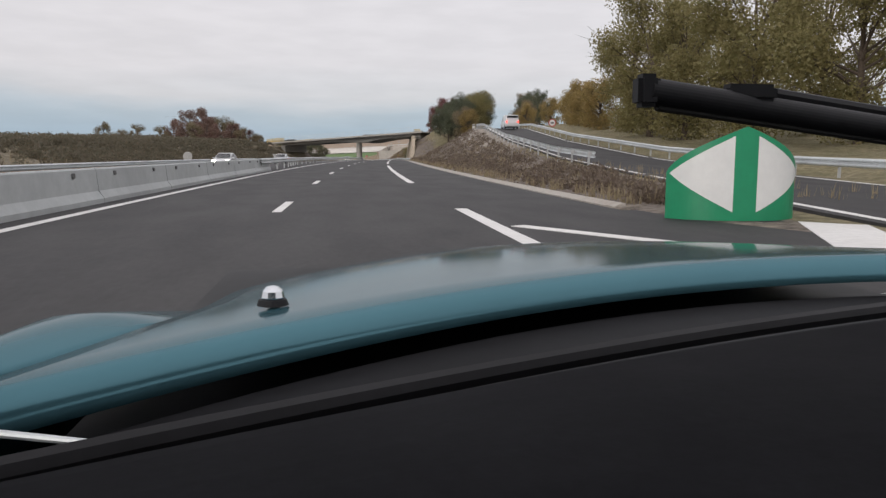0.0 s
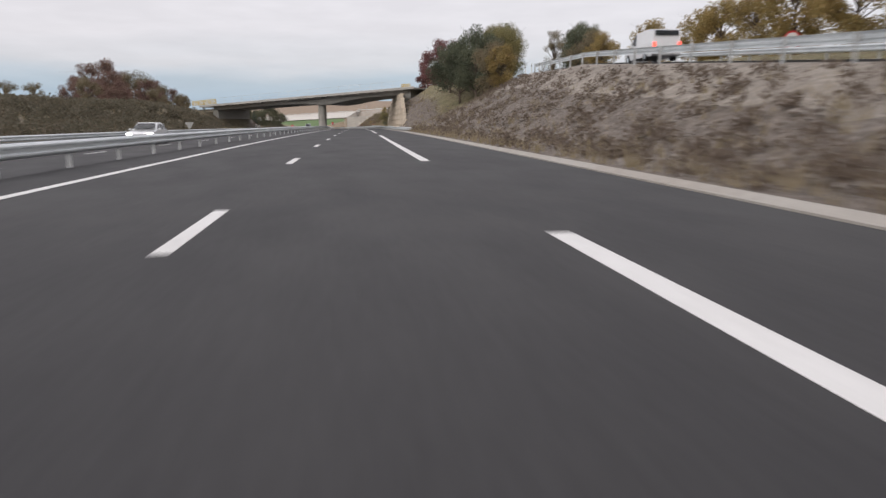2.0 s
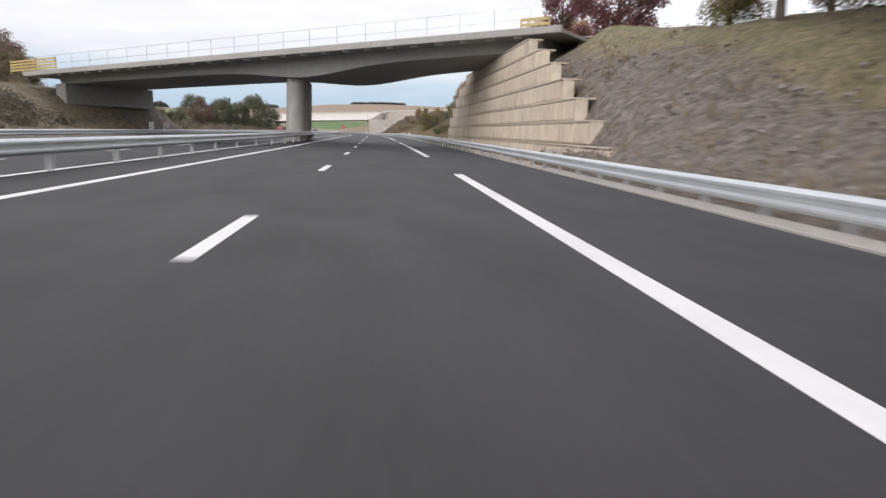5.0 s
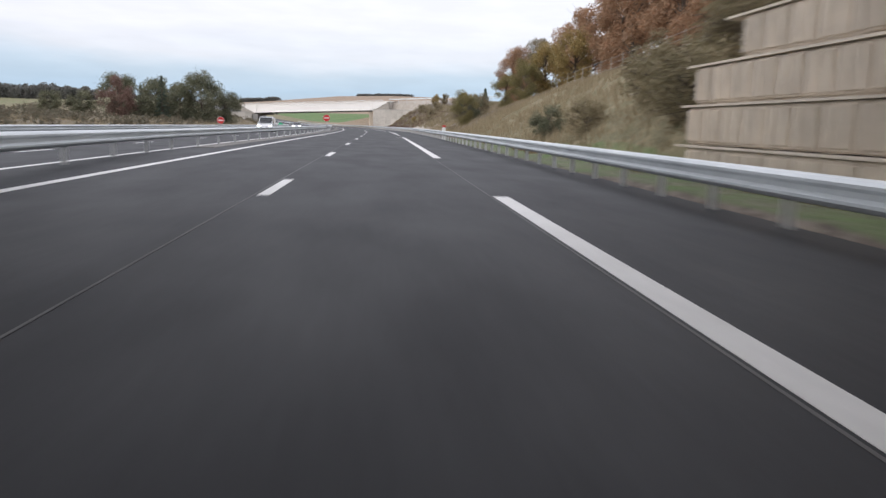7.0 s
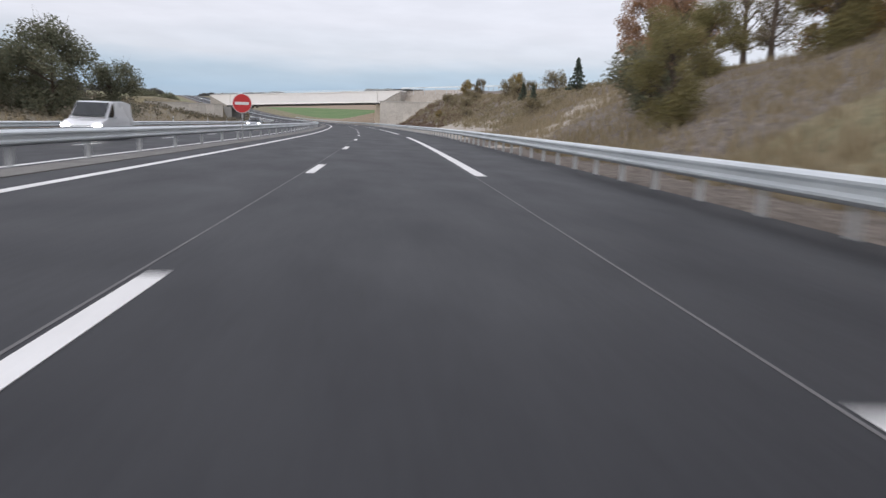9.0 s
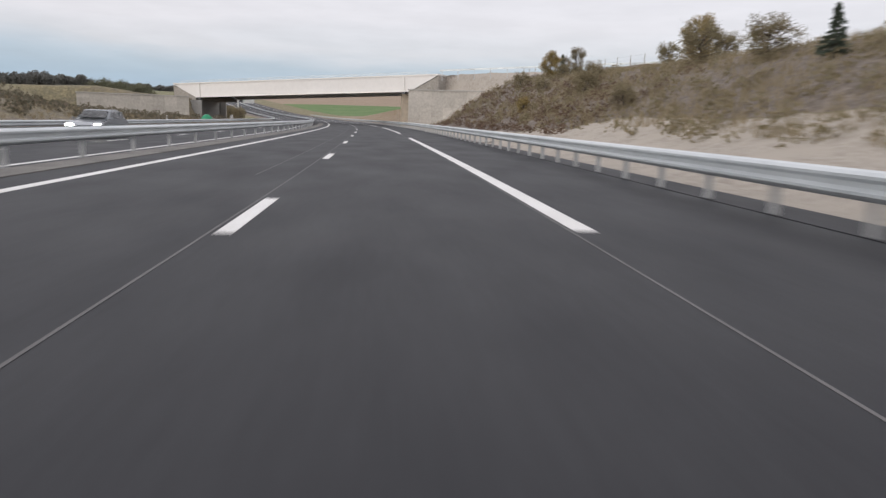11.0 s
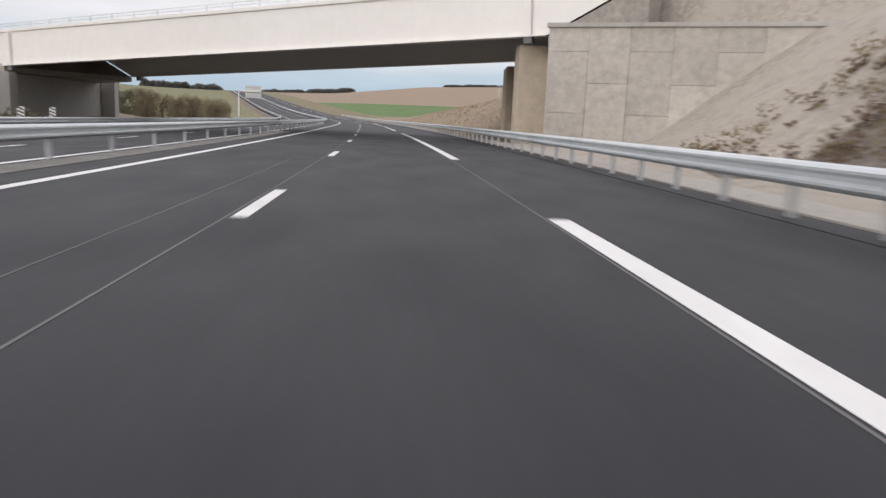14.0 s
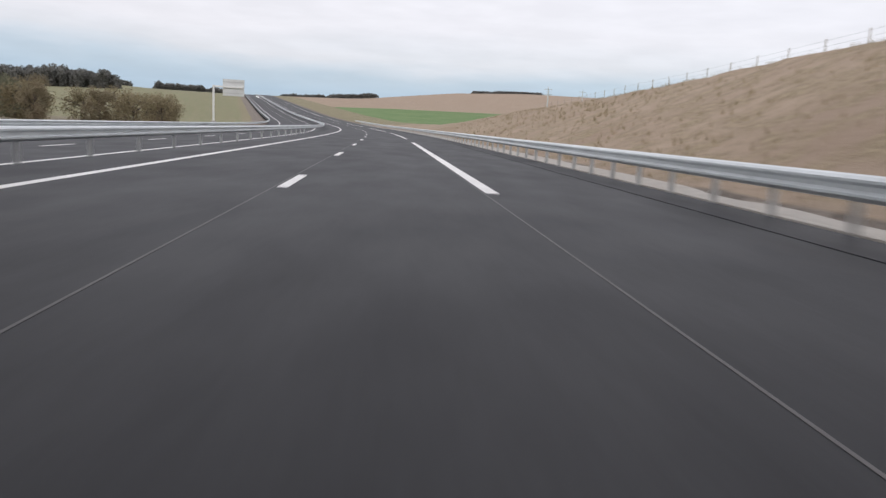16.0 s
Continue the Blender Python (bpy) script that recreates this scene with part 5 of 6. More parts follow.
scatter_grass("bank_grass", 9000, lambda r: (r.uniform(229, 330), 8.2 + 14 * r.random() ** 1.4), 1, 0.34)
scatter_grass("verge_grass", 2600, lambda r: (r.uniform(14, 200), 7.4 + 7 * r.random() ** 2), 2, 0.28)
scatter_grass("hill_grass", 2200, lambda r: (r.uniform(482, 600), 8.6 + 17 * r.random() ** 1.2), 3, 0.17)
scatter_grass("cutting_grass", 4500, lambda r: (r.uniform(330, 410), 13 + 12 * r.random()), 4, 0.4)
scatter_grass("left_grass", 6000, lambda r: (r.uniform(20, 480), -17.5 - 18 * r.random()), 5, 0.42)


def scatter_stones(count, where, seed):
    rnd = random.Random(seed)
    verts, faces = [], []
    for _ in range(count):
        s, o = where(rnd)
        p, r = land(s, o), 0.025 + 0.13 * rnd.random() ** 4
        k = len(verts)
        ring = [p + Vector((math.cos(a + 0.3) * r * rnd.uniform(0.7, 1.3), math.sin(a + 0.3) * r * rnd.uniform(0.7, 1.3), r * rnd.uniform(-0.2, 0.3))) for a in (0, 1.26, 2.5, 3.77, 5.0)]
        verts += ring + [p + Vector((0, 0, r * 0.8)), p - Vector((0, 0, r))]
        for i in range(5):
            faces += [(k + i, k + (i + 1) % 5, k + 5), (k + (i + 1) % 5, k + i, k + 6)]
    return tagged(new("stones", mesh_from("stones", verts, faces, STONE)), "loose pale stones on the earth bank", "stones", kind="stuff")


STONE = surface("stone", (0.25, 0.222, 0.195), 0.9, grain=9, vary=0.3, bump=0.4)
scatter_stones(8500, lambda r: (lambda s: (s, 7.4 + (ramp_o(s) - 11.5) * r.random()))(r.uniform(22, 190)), 6)


# ---- signs and roadside furniture ----
def sign_post(bm, high, r=0.03):
    rod(bm, (0, 0, -0.3), (0, 0, high), r, r, 10)


def gore_sign():
    """The bulging green divergence marker with two white arrowheads."""
    top = empty("gore_marker", stand(11.2, 7.8, 0, -7), "curved green divergence marker with two white arrowheads", "road sign")
    radius = 1.12

    def shell(points, r, thick):
        bm = bmesh.new()
        cols = []
        for a, z0, z1 in points:
            x, y = math.sin(a) * r, -math.cos(a) * r * 0.75
            xi, yi = math.sin(a) * (r - thick), -math.cos(a) * (r - thick) * 0.75
            cols.append([bm.verts.new(p) for p in ((x, y, z0), (x, y, z1), (xi, yi, z1), (xi, yi, z0))])
        for c, d in zip(cols, cols[1:]):
            for i in range(4):
                bm.faces.new((c[i], d[i], d[(i + 1) % 4], c[(i + 1) % 4]))
        bm.faces.new(cols[0][::-1])
        bm.faces.new(cols[-1])
        bmesh.ops.recalc_face_normals(bm, faces=bm.faces)
        return bm

    n = 32
    body = [(-1.35 + 2.7 * i / n, 0.0, 0.78 + 0.74 * (1 - abs(-1.35 + 2.7 * i / n) / 1.35) ** 0.8) for i in range(n + 1)]
    part("body", shell(body, radius, 0.05), SIGN_GREEN, top)
    for d in (-1, 1):
        head = [(d * (0.17 + 1.06 * i / 14), 0.76 - 0.62 * (1 - i / 14), 0.76 + 0.60 * (1 - i / 14) + 0.01) for i in range(15)]
        part("arrowhead", shell(head if d > 0 else head[::-1], radius + 0.008, 0.006), SIGN_WHITE, top, "white arrowhead")
    return top


gore_sign()


def disc(bm, r, y, thick=0.012, z=0.0, sides=28):
    bmesh.ops.create_cone(bm, cap_ends=True, segments=sides, radius1=r, radius2=r, depth=thick, matrix=Matrix.Translation((0, y, z)) @ Matrix.Rotation(radians(90), 4, "X"))


def no_entry(s, o, z):
    top = empty("no_entry_sign", stand(s, o, 0), "red no-entry sign with a white bar on a grey post", "road sign", "no-entry signs")
    bm = bmesh.new()
    sign_post(bm, z + 0.4)
    part("post", bm, POST_STEEL, top)
    bm = bmesh.new()
    disc(bm, 0.44, -0.06, z=z)
    plate = part("plate", bm, SIGN_WHITE, top)
    bm = bmesh.new()
    disc(bm, 0.415, -0.07, z=z)
    part("red_face", bm, SIGN_RED, plate)
    bm = bmesh.new()
    block(bm, 0, -0.079, z, 0.62, 0.006, 0.13)
    part("white_bar", bm, SIGN_WHITE, plate)


no_entry(304.6, -17.7, 0.95)
no_entry(306.3, -5.0, 1.65)


def back_sign(name, s, o, z, shape, label):
    """A sign seen from behind: bare grey metal."""
    top = empty(name, stand(s, o, min(0, ground_z(s, o))), label, "road sign")
    bm = bmesh.new()
    sign_post(bm, z + 0.3)
    part("post", bm, POST_STEEL, top)
    bm = bmesh.new()
    if shape == "disc":
        disc(bm, 0.55, 0.05, z=z)
    else:
        d = -1 if shape == "down" else 1
        rim = [(-0.62, -0.36 * d), (-0.56, -0.42 * d), (0.56, -0.42 * d), (0.62, -0.36 * d), (0.07, 0.62 * d), (-0.07, 0.62 * d)]
        fore, back = ([bm.verts.new((x, y, z + q)) for x, q in rim] for y in (0.045, 0.057))
        bm.faces.new(fore)
        bm.faces.new(back[::-1])
        for i in range(6):
            bm.faces.new((fore[i], back[i], back[(i + 1) % 6], fore[(i + 1) % 6]))
        bmesh.ops.recalc_face_normals(bm, faces=bm.faces)
    part("plate", bm, BACK_METAL, top)
    bm = bmesh.new()
    for q in (-0.2, 0.2):
        block(bm, 0, 0.035, z + q, 0.5, 0.02, 0.04)
    part("bracket", bm, POST_STEEL, top)


BACK_METAL = surface("sign_back", (0.46, 0.46, 0.44), 0.5, 0.3, grain=5, vary=0.08, bump=0.05)
back_sign("round_sign", 91.5, -20.6, 0.95, "disc", "grey back of a round road sign")
back_sign("yield_sign", 171, -22.5, 1.1, "down", "grey back of a give-way sign")


def limit_sign(s, o):
    g = ground_z(s, o)
    top = empty("speed_sign", stand(s, o, g), "round white road sign with a red rim", "road sign")
    bm = bmesh.new()
    sign_post(bm, 1.5)
    part("post", bm, POST_STEEL, top)
    bm = bmesh.new()
    disc(bm, 0.5, -0.05, z=1.1)
    plate = part("red_rim", bm, SIGN_RED, top)
    bm = bmesh.new()
    disc(bm, 0.4, -0.06, z=1.1)
    part("white_face", bm, SIGN_WHITE, plate)
    bm = bmesh.new()
    block(bm, 0, -0.068, 1.1, 0.45, 0.004, 0.2)
    part("dark_marking", bm, DARK_STEEL, plate)


limit_sign(98, 25.3)


def marker_post(s, o):
    """A white roadside post with a red cap."""
    g = ground_z(s, o)
    top = empty("marker_post", stand(s, o, g), "white roadside marker post with a red top", "marker post")
    bm = bmesh.new()
    block(bm, 0, 0, 0.45, 0.30, 0.16, 1.1, bevel=0.05)
    part("body", bm, SIGN_WHITE, top)
    bm = bmesh.new()
    block(bm, 0, 0, 1.06, 0.28, 0.15, 0.16, bevel=0.04)
    part("cap", bm, SIGN_RED, top)


marker_post(271.4, 6.75)


def delineator(s, o, z=None):
    g = ground_z(s, o) if z is None else z
    top = empty("delineator", stand(s, o, g), "slim white delineator post with a dark band", "marker post", "delineator posts")
    bm = bmesh.new()
    rod(bm, (0, 0, -0.2), (0, 0, 1.0), 0.06, 0.055, 10)
    part("body", bm, SIGN_WHITE, top)
    bm = bmesh.new()
    rod(bm, (0, 0, 0.72), (0, 0, 0.86), 0.058, 0.058, 10)
    part("band", bm, DARK_STEEL, top)


for s, o in ((133, 18.4), (129, 18.1), (125, 17.9), (352, -19), (372, -19), (392, -19.5), (414, -20)):
    delineator(s, o)


def striped_board(s, o):
    """A low hazard board with slanting black stripes on white."""
    top = empty("hazard_board", stand(s, o, ground_z(s, o)), "white hazard board with slanting black stripes", "road sign", "hazard boards")
    bm = bmesh.new()
    sign_post(bm, 1.15, 0.025)
    part("post", bm, POST_STEEL, top)
    bm = bmesh.new()
    block(bm, 0, -0.04, 0.85, 0.42, 0.02, 0.7, bevel=0.006)
    board = part("board", bm, SIGN_WHITE, top)
    for q in (-0.2, 0.02, 0.24):
        bm = bmesh.new()
        block(bm, 0, -0.053, 0.85 + q, 0.4, 0.005, 0.09, m=Matrix.Translation((0, 0, 0.85 + q)) @ Matrix.Rotation(radians(24), 4, "Y") @ Matrix.Translation((0, 0, -0.85 - q)))
        part("stripe", bm, TYRE_BLACK, board)


TYRE_BLACK = surface("matt_black_paint", (0.02, 0.02, 0.02), 0.6, grain=8, vary=0.1, bump=0.05)
for s, o in ((222, -19.4), (226, -19.2), (470, -20.5), (476, -21.0)):
    striped_board(s, o)


def small_green_marker(s, o):
    top = empty("green_marker", stand(s, o), "green curved marker beside the other carriageway", "road sign")
    bm = bmesh.new()
    bmesh.ops.create_uvsphere(bm, u_segments=20, v_segments=12, radius=0.8, matrix=Matrix.Diagonal((1, 0.7, 1.2, 1)))
    bmesh.ops.bisect_plane(bm, geom=bm.verts[:] + bm.edges[:] + bm.faces[:], plane_co=(0, 0, 0), plane_no=(0, 0, 1), clear_inner=True)
    part("body", bm, SIGN_GREEN, top, smooth=True)


small_green_marker(435, -19.5)


def gantry():
    g = ground_z(655, -29)
    top = empty("cantilever_gantry", stand(655, -29, g), "pale steel cantilever gantry with a blank white sign back", "gantry")
    bm = bmesh.new()
    block(bm, 0, 0, 4.1, 0.42, 0.42, 8.4, bevel=0.04)
    part("post", bm, SIGN_WHITE, top)
    bm = bmesh.new()
    block(bm, 3.0, 0, 8.0, 6.4, 0.36, 0.36, bevel=0.04)
    part("arm", bm, SIGN_WHITE, top)
    bm = bmesh.new()
    block(bm, 4.2, 0.28, 7.9, 4.6, 0.1, 3.6, bevel=0.03)
    panel = part("panel", bm, BACK_LIGHT, top)
    for q in (-1.2, 0, 1.2):
        bm = bmesh.new()
        block(bm, 4.2, 0.2, 7.9 + q, 4.4, 0.08, 0.12)
        part("rib", bm, POST_STEEL, panel)
    bm = bmesh.new()
    block(bm, 0, 0, 0.2, 1.2, 1.2, 0.7, bevel=0.05)
    part("foot", bm, CONCRETE, top)


BACK_LIGHT = surface("sign_back_light", (0.62, 0.63, 0.62), 0.5, 0.1, grain=3, vary=0.06, bump=0.05)
gantry()


def fence(points, label, gap=3.0, high=1.3):
    """Timber posts with wires along a line of (along, aside)."""
    (s0, o0) = points[0]
    top = empty("fence", Matrix.Translation(land(s0, o0)), label, "fence")
    inv = top.matrix_world.inverted()
    bm = bmesh.new()
    rod(bm, (0, 0, -0.4), (0, 0, high), 0.035, 0.032, 7)
    post = part("post", bm, TIMBER, top).data
    bpy.data.objects.remove(top.children[0])
    tops = []
    for (a, p), (b, q) in zip(points, points[1:]):
        for u in steps(0, 1, gap / max(abs(b - a), 1e-3))[:-1]:
            place = land(a + (b - a) * u, p + (q - p) * u)
            ob = new("post", post)
            ob.parent, ob.matrix_parent_inverse = top, inv
            ob.matrix_world = Matrix.Translation(place)
            tops.append(place)
    for k in (high * 0.3, high * 0.6, high * 0.9):
        rings = [[place + Vector((0, x, k + z)) for x, z in ((0, 0.007), (0.007, 0), (0, -0.007), (-0.007, 0))] for place in tops]
        faces = [(4 * i + j, 4 * i + (j + 1) % 4, 4 * i + 4 + (j + 1) % 4, 4 * i + 4 + j) for i in range(len(rings) - 1) for j in range(4)]
        ob = child(new("wire", mesh_from("wire", sum(rings, []), faces, POST_STEEL)), top)
        ob.matrix_parent_inverse = inv


fence([(232, 17.5), (252, 18.5), (285, 19.5)], "timber post and wire fence on the cutting", 3.0)
fence([(490, 24), (520, 26.5), (560, 27), (600, 29), (650, 33), (700, 38)], "post and wire fence along the hill crest", 4.0, 1.1)
fence([(445, 25), (425, 26), (400, 28)], "post and wire fence above the wing wall", 3.0)


def pylon(x, y, z, high):
    top = empty("power_pole", Matrix.Translation((x, y, z)), "distant grey lattice power pole", "power pole")
    bm = bmesh.new()
    rod(bm, (0, 0, -2), (0, 0, high), 0.35, 0.15, 6)
    part("mast", bm, POST_STEEL, top)
    for q in (0.8, 0.93):
        bm = bmesh.new()
        block(bm, 0, 0, high * q, 3.2, 0.2, 0.2)
        part("crossarm", bm, POST_STEEL, top)


for s, o in ((760, 92), (800, 125), (900, 150)):
    p = land(s, o)
    pylon(p.x, p.y, p.z, 15)


# ---- traffic on the other carriageway and the ramp ----
CAR_WHITE = surface("white_car_paint", (0.72, 0.73, 0.74), 0.25, grain=2, vary=0.03, stain=0.15, bump=0.0, coat=0.6)
CAR_GREY = surface("grey_car_paint", (0.30, 0.32, 0.34), 0.25, 0.3, grain=2, vary=0.03, stain=0.15, bump=0.0, coat=0.6)
CAR_GLASS = surface("tinted_glass", (0.03, 0.035, 0.04), 0.08, grain=2, vary=0.05, stain=0.1, bump=0.0, coat=0.8)
RUBBER = surface("tyre_rubber", (0.02, 0.02, 0.02), 0.85, grain=12, vary=0.15, bump=0.2)
CHROME = surface("chrome", (0.7, 0.72, 0.74), 0.15, 1.0, grain=4, vary=0.05, stain=0.15, bump=0.0)


def glowing(name, colour, strength):
    m = bpy.data.materials.new(name)
    m.use_nodes = True
    b = m.node_tree.nodes["Principled BSDF"]
    b.inputs["Base Color"].default_value = (*colour, 1)
    b.inputs["Emission Color"].default_value = (*colour, 1)
    b.inputs["Emission Strength"].default_value = strength
    return m


HEADLAMP = glowing("lit_headlamp", (1.0, 0.93, 0.8), 25.0)
TAILLAMP = glowing("lit_tail_lamp", (1.0, 0.08, 0.05), 2.5)


def loft(outline, widths):
    """A closed body: side outline of (y, z), half width at each point."""
    bm = bmesh.new()
    left = [bm.verts.new((-w, y, z)) for (y, z), w in zip(outline, widths)]
    right = [bm.verts.new((w, y, z)) for (y, z), w in zip(outline, widths)]
    n = len(outline)
    bm.faces.new(left)
    bm.faces.new(right[::-1])
    for i in range(n):
        bm.faces.new((left[(i + 1) % n], left[i], right[i], right[(i + 1) % n]))
    bmesh.ops.recalc_face_normals(bm, faces=bm.faces)
    bmesh.ops.bevel(bm, geom=[e for e in bm.edges], offset=0.035, segments=2, affect="EDGES")
    return bm


def vehicle(name, m, label, paint, kind="car"):
    """A car or van; y points where it drives, origin on the ground at its middle."""
    top = empty(name, m, label, "car" if kind == "car" else "van", "traffic")
    if kind == "car":
        low = [(-2.05, 0.32), (-2.1, 0.62), (-2.02, 0.92), (-1.2, 0.98), (0.75, 0.95), (1.75, 0.82), (2.08, 0.66), (2.1, 0.34), (1.9, 0.22), (-1.85, 0.22)]
        high = [(-1.85, 0.94), (-1.45, 1.38), (-0.9, 1.46), (0.05, 1.45), (0.95, 0.93)]
        hw, roof = 0.86, 0.64
    else:
        low = [(-2.4, 0.34), (-2.45, 0.8), (-2.42, 1.1), (-1.2, 1.1), (1.35, 1.08), (2.15, 0.92), (2.4, 0.7), (2.42, 0.36), (2.2, 0.25), (-2.2, 0.25)]
        high = [(-2.4, 1.05), (-2.3, 1.85), (-1.2, 1.95), (0.6, 1.9), (1.5, 1.05)]
        hw, roof = 0.95, 0.84
    body = part("body", loft(low, [hw] * len(low)), paint, top, smooth=False)
    part("cabin", loft(high, [hw - 0.05] + [roof] * (len(high) - 2) + [hw - 0.05]), paint, body)
    (ya, za), (yb, zb), (yc, zc), (yd, zd), (ye, ze) = high
    bm = bmesh.new()
    v = [bm.verts.new(p) for p in ((-roof + 0.06, yd + 0.09, zd - 0.07), (roof - 0.06, yd + 0.09, zd - 0.07), (hw - 0.16, ye - 0.02, ze + 0.1), (-hw + 0.16, ye - 0.02, ze + 0.1))]
    bm.faces.new(v)
    bmesh.ops.solidify(bm, geom=bm.faces[:], thickness=-0.02)
    bmesh.ops.translate(bm, verts=bm.verts, vec=(0, 0.03, 0.02))
    part("windscreen", bm, CAR_GLASS, top)
    bm = bmesh.new()
    v = [bm.verts.new(p) for p in ((-roof + 0.08, yb - 0.06, zb - 0.08), (roof - 0.08, yb - 0.06, zb - 0.08), (hw - 0.2, ya - 0.0, za + (0.12 if kind == "car" else 0.42)), (-hw + 0.2, ya - 0.0, za + (0.12 if kind == "car" else 0.42)))]
    bm.faces.new(v[::-1])
    bmesh.ops.solidify(bm, geom=bm.faces[:], thickness=-0.02)
    bmesh.ops.translate(bm, verts=bm.verts, vec=(0, -0.03, 0.01))
    part("rear_window", bm, CAR_GLASS, top)
    for d in (-1, 1):
        cuts = ((0.9, 0.02), (-0.02, -1.0), (-1.05, -1.6)) if kind == "car" else ((1.4, 0.4),)
        for y0, y1 in cuts:
            bm = bmesh.new()
            z1 = zd - 0.1
            ytop0 = min(y0, yd + 0.1)
            v = [bm.verts.new(p) for p in ((d * (hw - 0.035), y0 - 0.05, ze + 0.06), (d * (roof + 0.04), ytop0 - 0.05, z1), (d * (roof + 0.04), y1 + 0.04, z1), (d * (hw - 0.035), y1 + 0.04, ze + 0.06))]
            bm.faces.new(v)
            bmesh.ops.solidify(bm, geom=bm.faces[:], thickness=0.02)
            part("side_window", bm, CAR_GLASS, top)
        bm = bmesh.new()
        block(bm, d * (hw - 0.2), low[6][0] + 0.0, low[6][1] + 0.02, 0.32, 0.1, 0.14, bevel=0.02)
        part("headlight", bm, HEADLAMP, top, "lit headlight")
        bm = bmesh.new()
        block(bm, d * (hw - 0.14), low[1][0] - 0.0, low[1][1] + 0.12, 0.2, 0.08, 0.3, bevel=0.02)
        part("tail_light", bm, TAILLAMP, top, "red tail light")
        bm = bmesh.new()
        block(bm, d * (hw + 0.1), 0.75, ze + 0.06, 0.18, 0.1, 0.13, bevel=0.03)
        part("mirror", bm, paint, top)
        for y in (low[3][0] - 0.12, low[5][0] - 0.45):
            bm = bmesh.new()
            bmesh.ops.create_cone(bm, cap_ends=True, segments=24, radius1=0.31, radius2=0.31, depth=0.2, matrix=Matrix.Rotation(radians(90), 4, "Y"))
            wheel = part("wheel", bm, RUBBER, top)
            wheel.location = (d * (hw - 0.08), y, 0.31)
            bm = bmesh.new()
            bmesh.ops.create_cone(bm, cap_ends=True, segments=20, radius1=0.19, radius2=0.17, depth=0.21, matrix=Matrix.Rotation(radians(90), 4, "Y"))
            part("rim", bm, CHROME, wheel).scale = (1.05, 1, 1)
    bm = bmesh.new()
    block(bm, 0, low[6][0] + 0.03, 0.48, 0.9, 0.05, 0.16, bevel=0.02)
    part("grille", bm, RUBBER, top)
    bm = bmesh.new()
    block(bm, 0, low[7][0] + 0.015, 0.36, 0.52, 0.02, 0.11)
    part("number_plate", bm, SIGN_WHITE, top)
    return top


vehicle("white_car", stand(74, -12.4, LOWER, 180), "white hatchback with lit headlights on the other carriageway", CAR_WHITE)
vehicle("white_car", stand(112, -12.4, LOWER, 180), "white hatchback following on the other carriageway", CAR_WHITE)
vehicle("white_van", stand(311, opposite(311) - 5.3, LOWER, 180), "white van with lit headlights on the other carriageway", CAR_WHITE, "van")
vehicle("grey_car", stand(372, opposite(372) - 5.3, LOWER, 180), "grey car with lit headlights on the other carriageway", CAR_GREY)
vehicle("white_car", stand(1060, opposite(1060) - 1.6, LOWER, 180), "white car with lit headlights far along the other carriageway", CAR_WHITE)
vehicle("white_van", stand(107, ramp_o(107) + 0.2, ramp_z(107) + 0.03), "white van with red tail lights on the ramp", CAR_WHITE, "van")


# ---- the teal car that stands where the drive begins, seen from its cabin ----
TEAL = surface("teal_car_paint", (0.078, 0.182, 0.22), 0.12, 0.5, grain=3, vary=0.04, stain=0.2, tint=(0.095, 0.215, 0.255), bump=0.0)
TEAL.node_tree.nodes["Principled BSDF"].inputs["Specular Tint"].default_value = (0.4, 0.4, 0.4, 1)
TRIM = surface("black_trim", (0.012, 0.012, 0.014), 0.6, grain=30, vary=0.2, bump=0.15, depth=0.002, shine=0.25)
DASH = surface("dashboard_plastic", (0.007, 0.0072, 0.009), 0.8, grain=60, vary=0.25, stain=0.3, bump=0.3, depth=0.001, shine=0.06)
LAMP_GLASS = surface("headlight_glass", (0.5, 0.53, 0.55), 0.1, 0.4, grain=8, vary=0.1, bump=0.0, coat=1.0)
CLOTH = surface("seat_cloth", (0.05, 0.05, 0.055), 0.95, grain=50, vary=0.2, bump=0.4, depth=0.002)


def sheet(fx, us, vs, thick):
    """A curved sheet from a function of (u, v), with thickness."""
    bm = bmesh.new()
    grid = [[bm.verts.new(fx(u, v)) for u in us] for v in vs]
    for a, b in zip(grid, grid[1:]):
        for i in range(len(us) - 1):
            bm.faces.new((a[i], a[i + 1], b[i + 1], b[i]))
    bmesh.ops.recalc_face_normals(bm, faces=bm.faces)
    if sum(f.normal.z for f in bm.faces) < 0:
        bmesh.ops.reverse_faces(bm, faces=bm.faces)
    bmesh.ops.solidify(bm, geom=bm.faces[:], thickness=thick)
    return bm


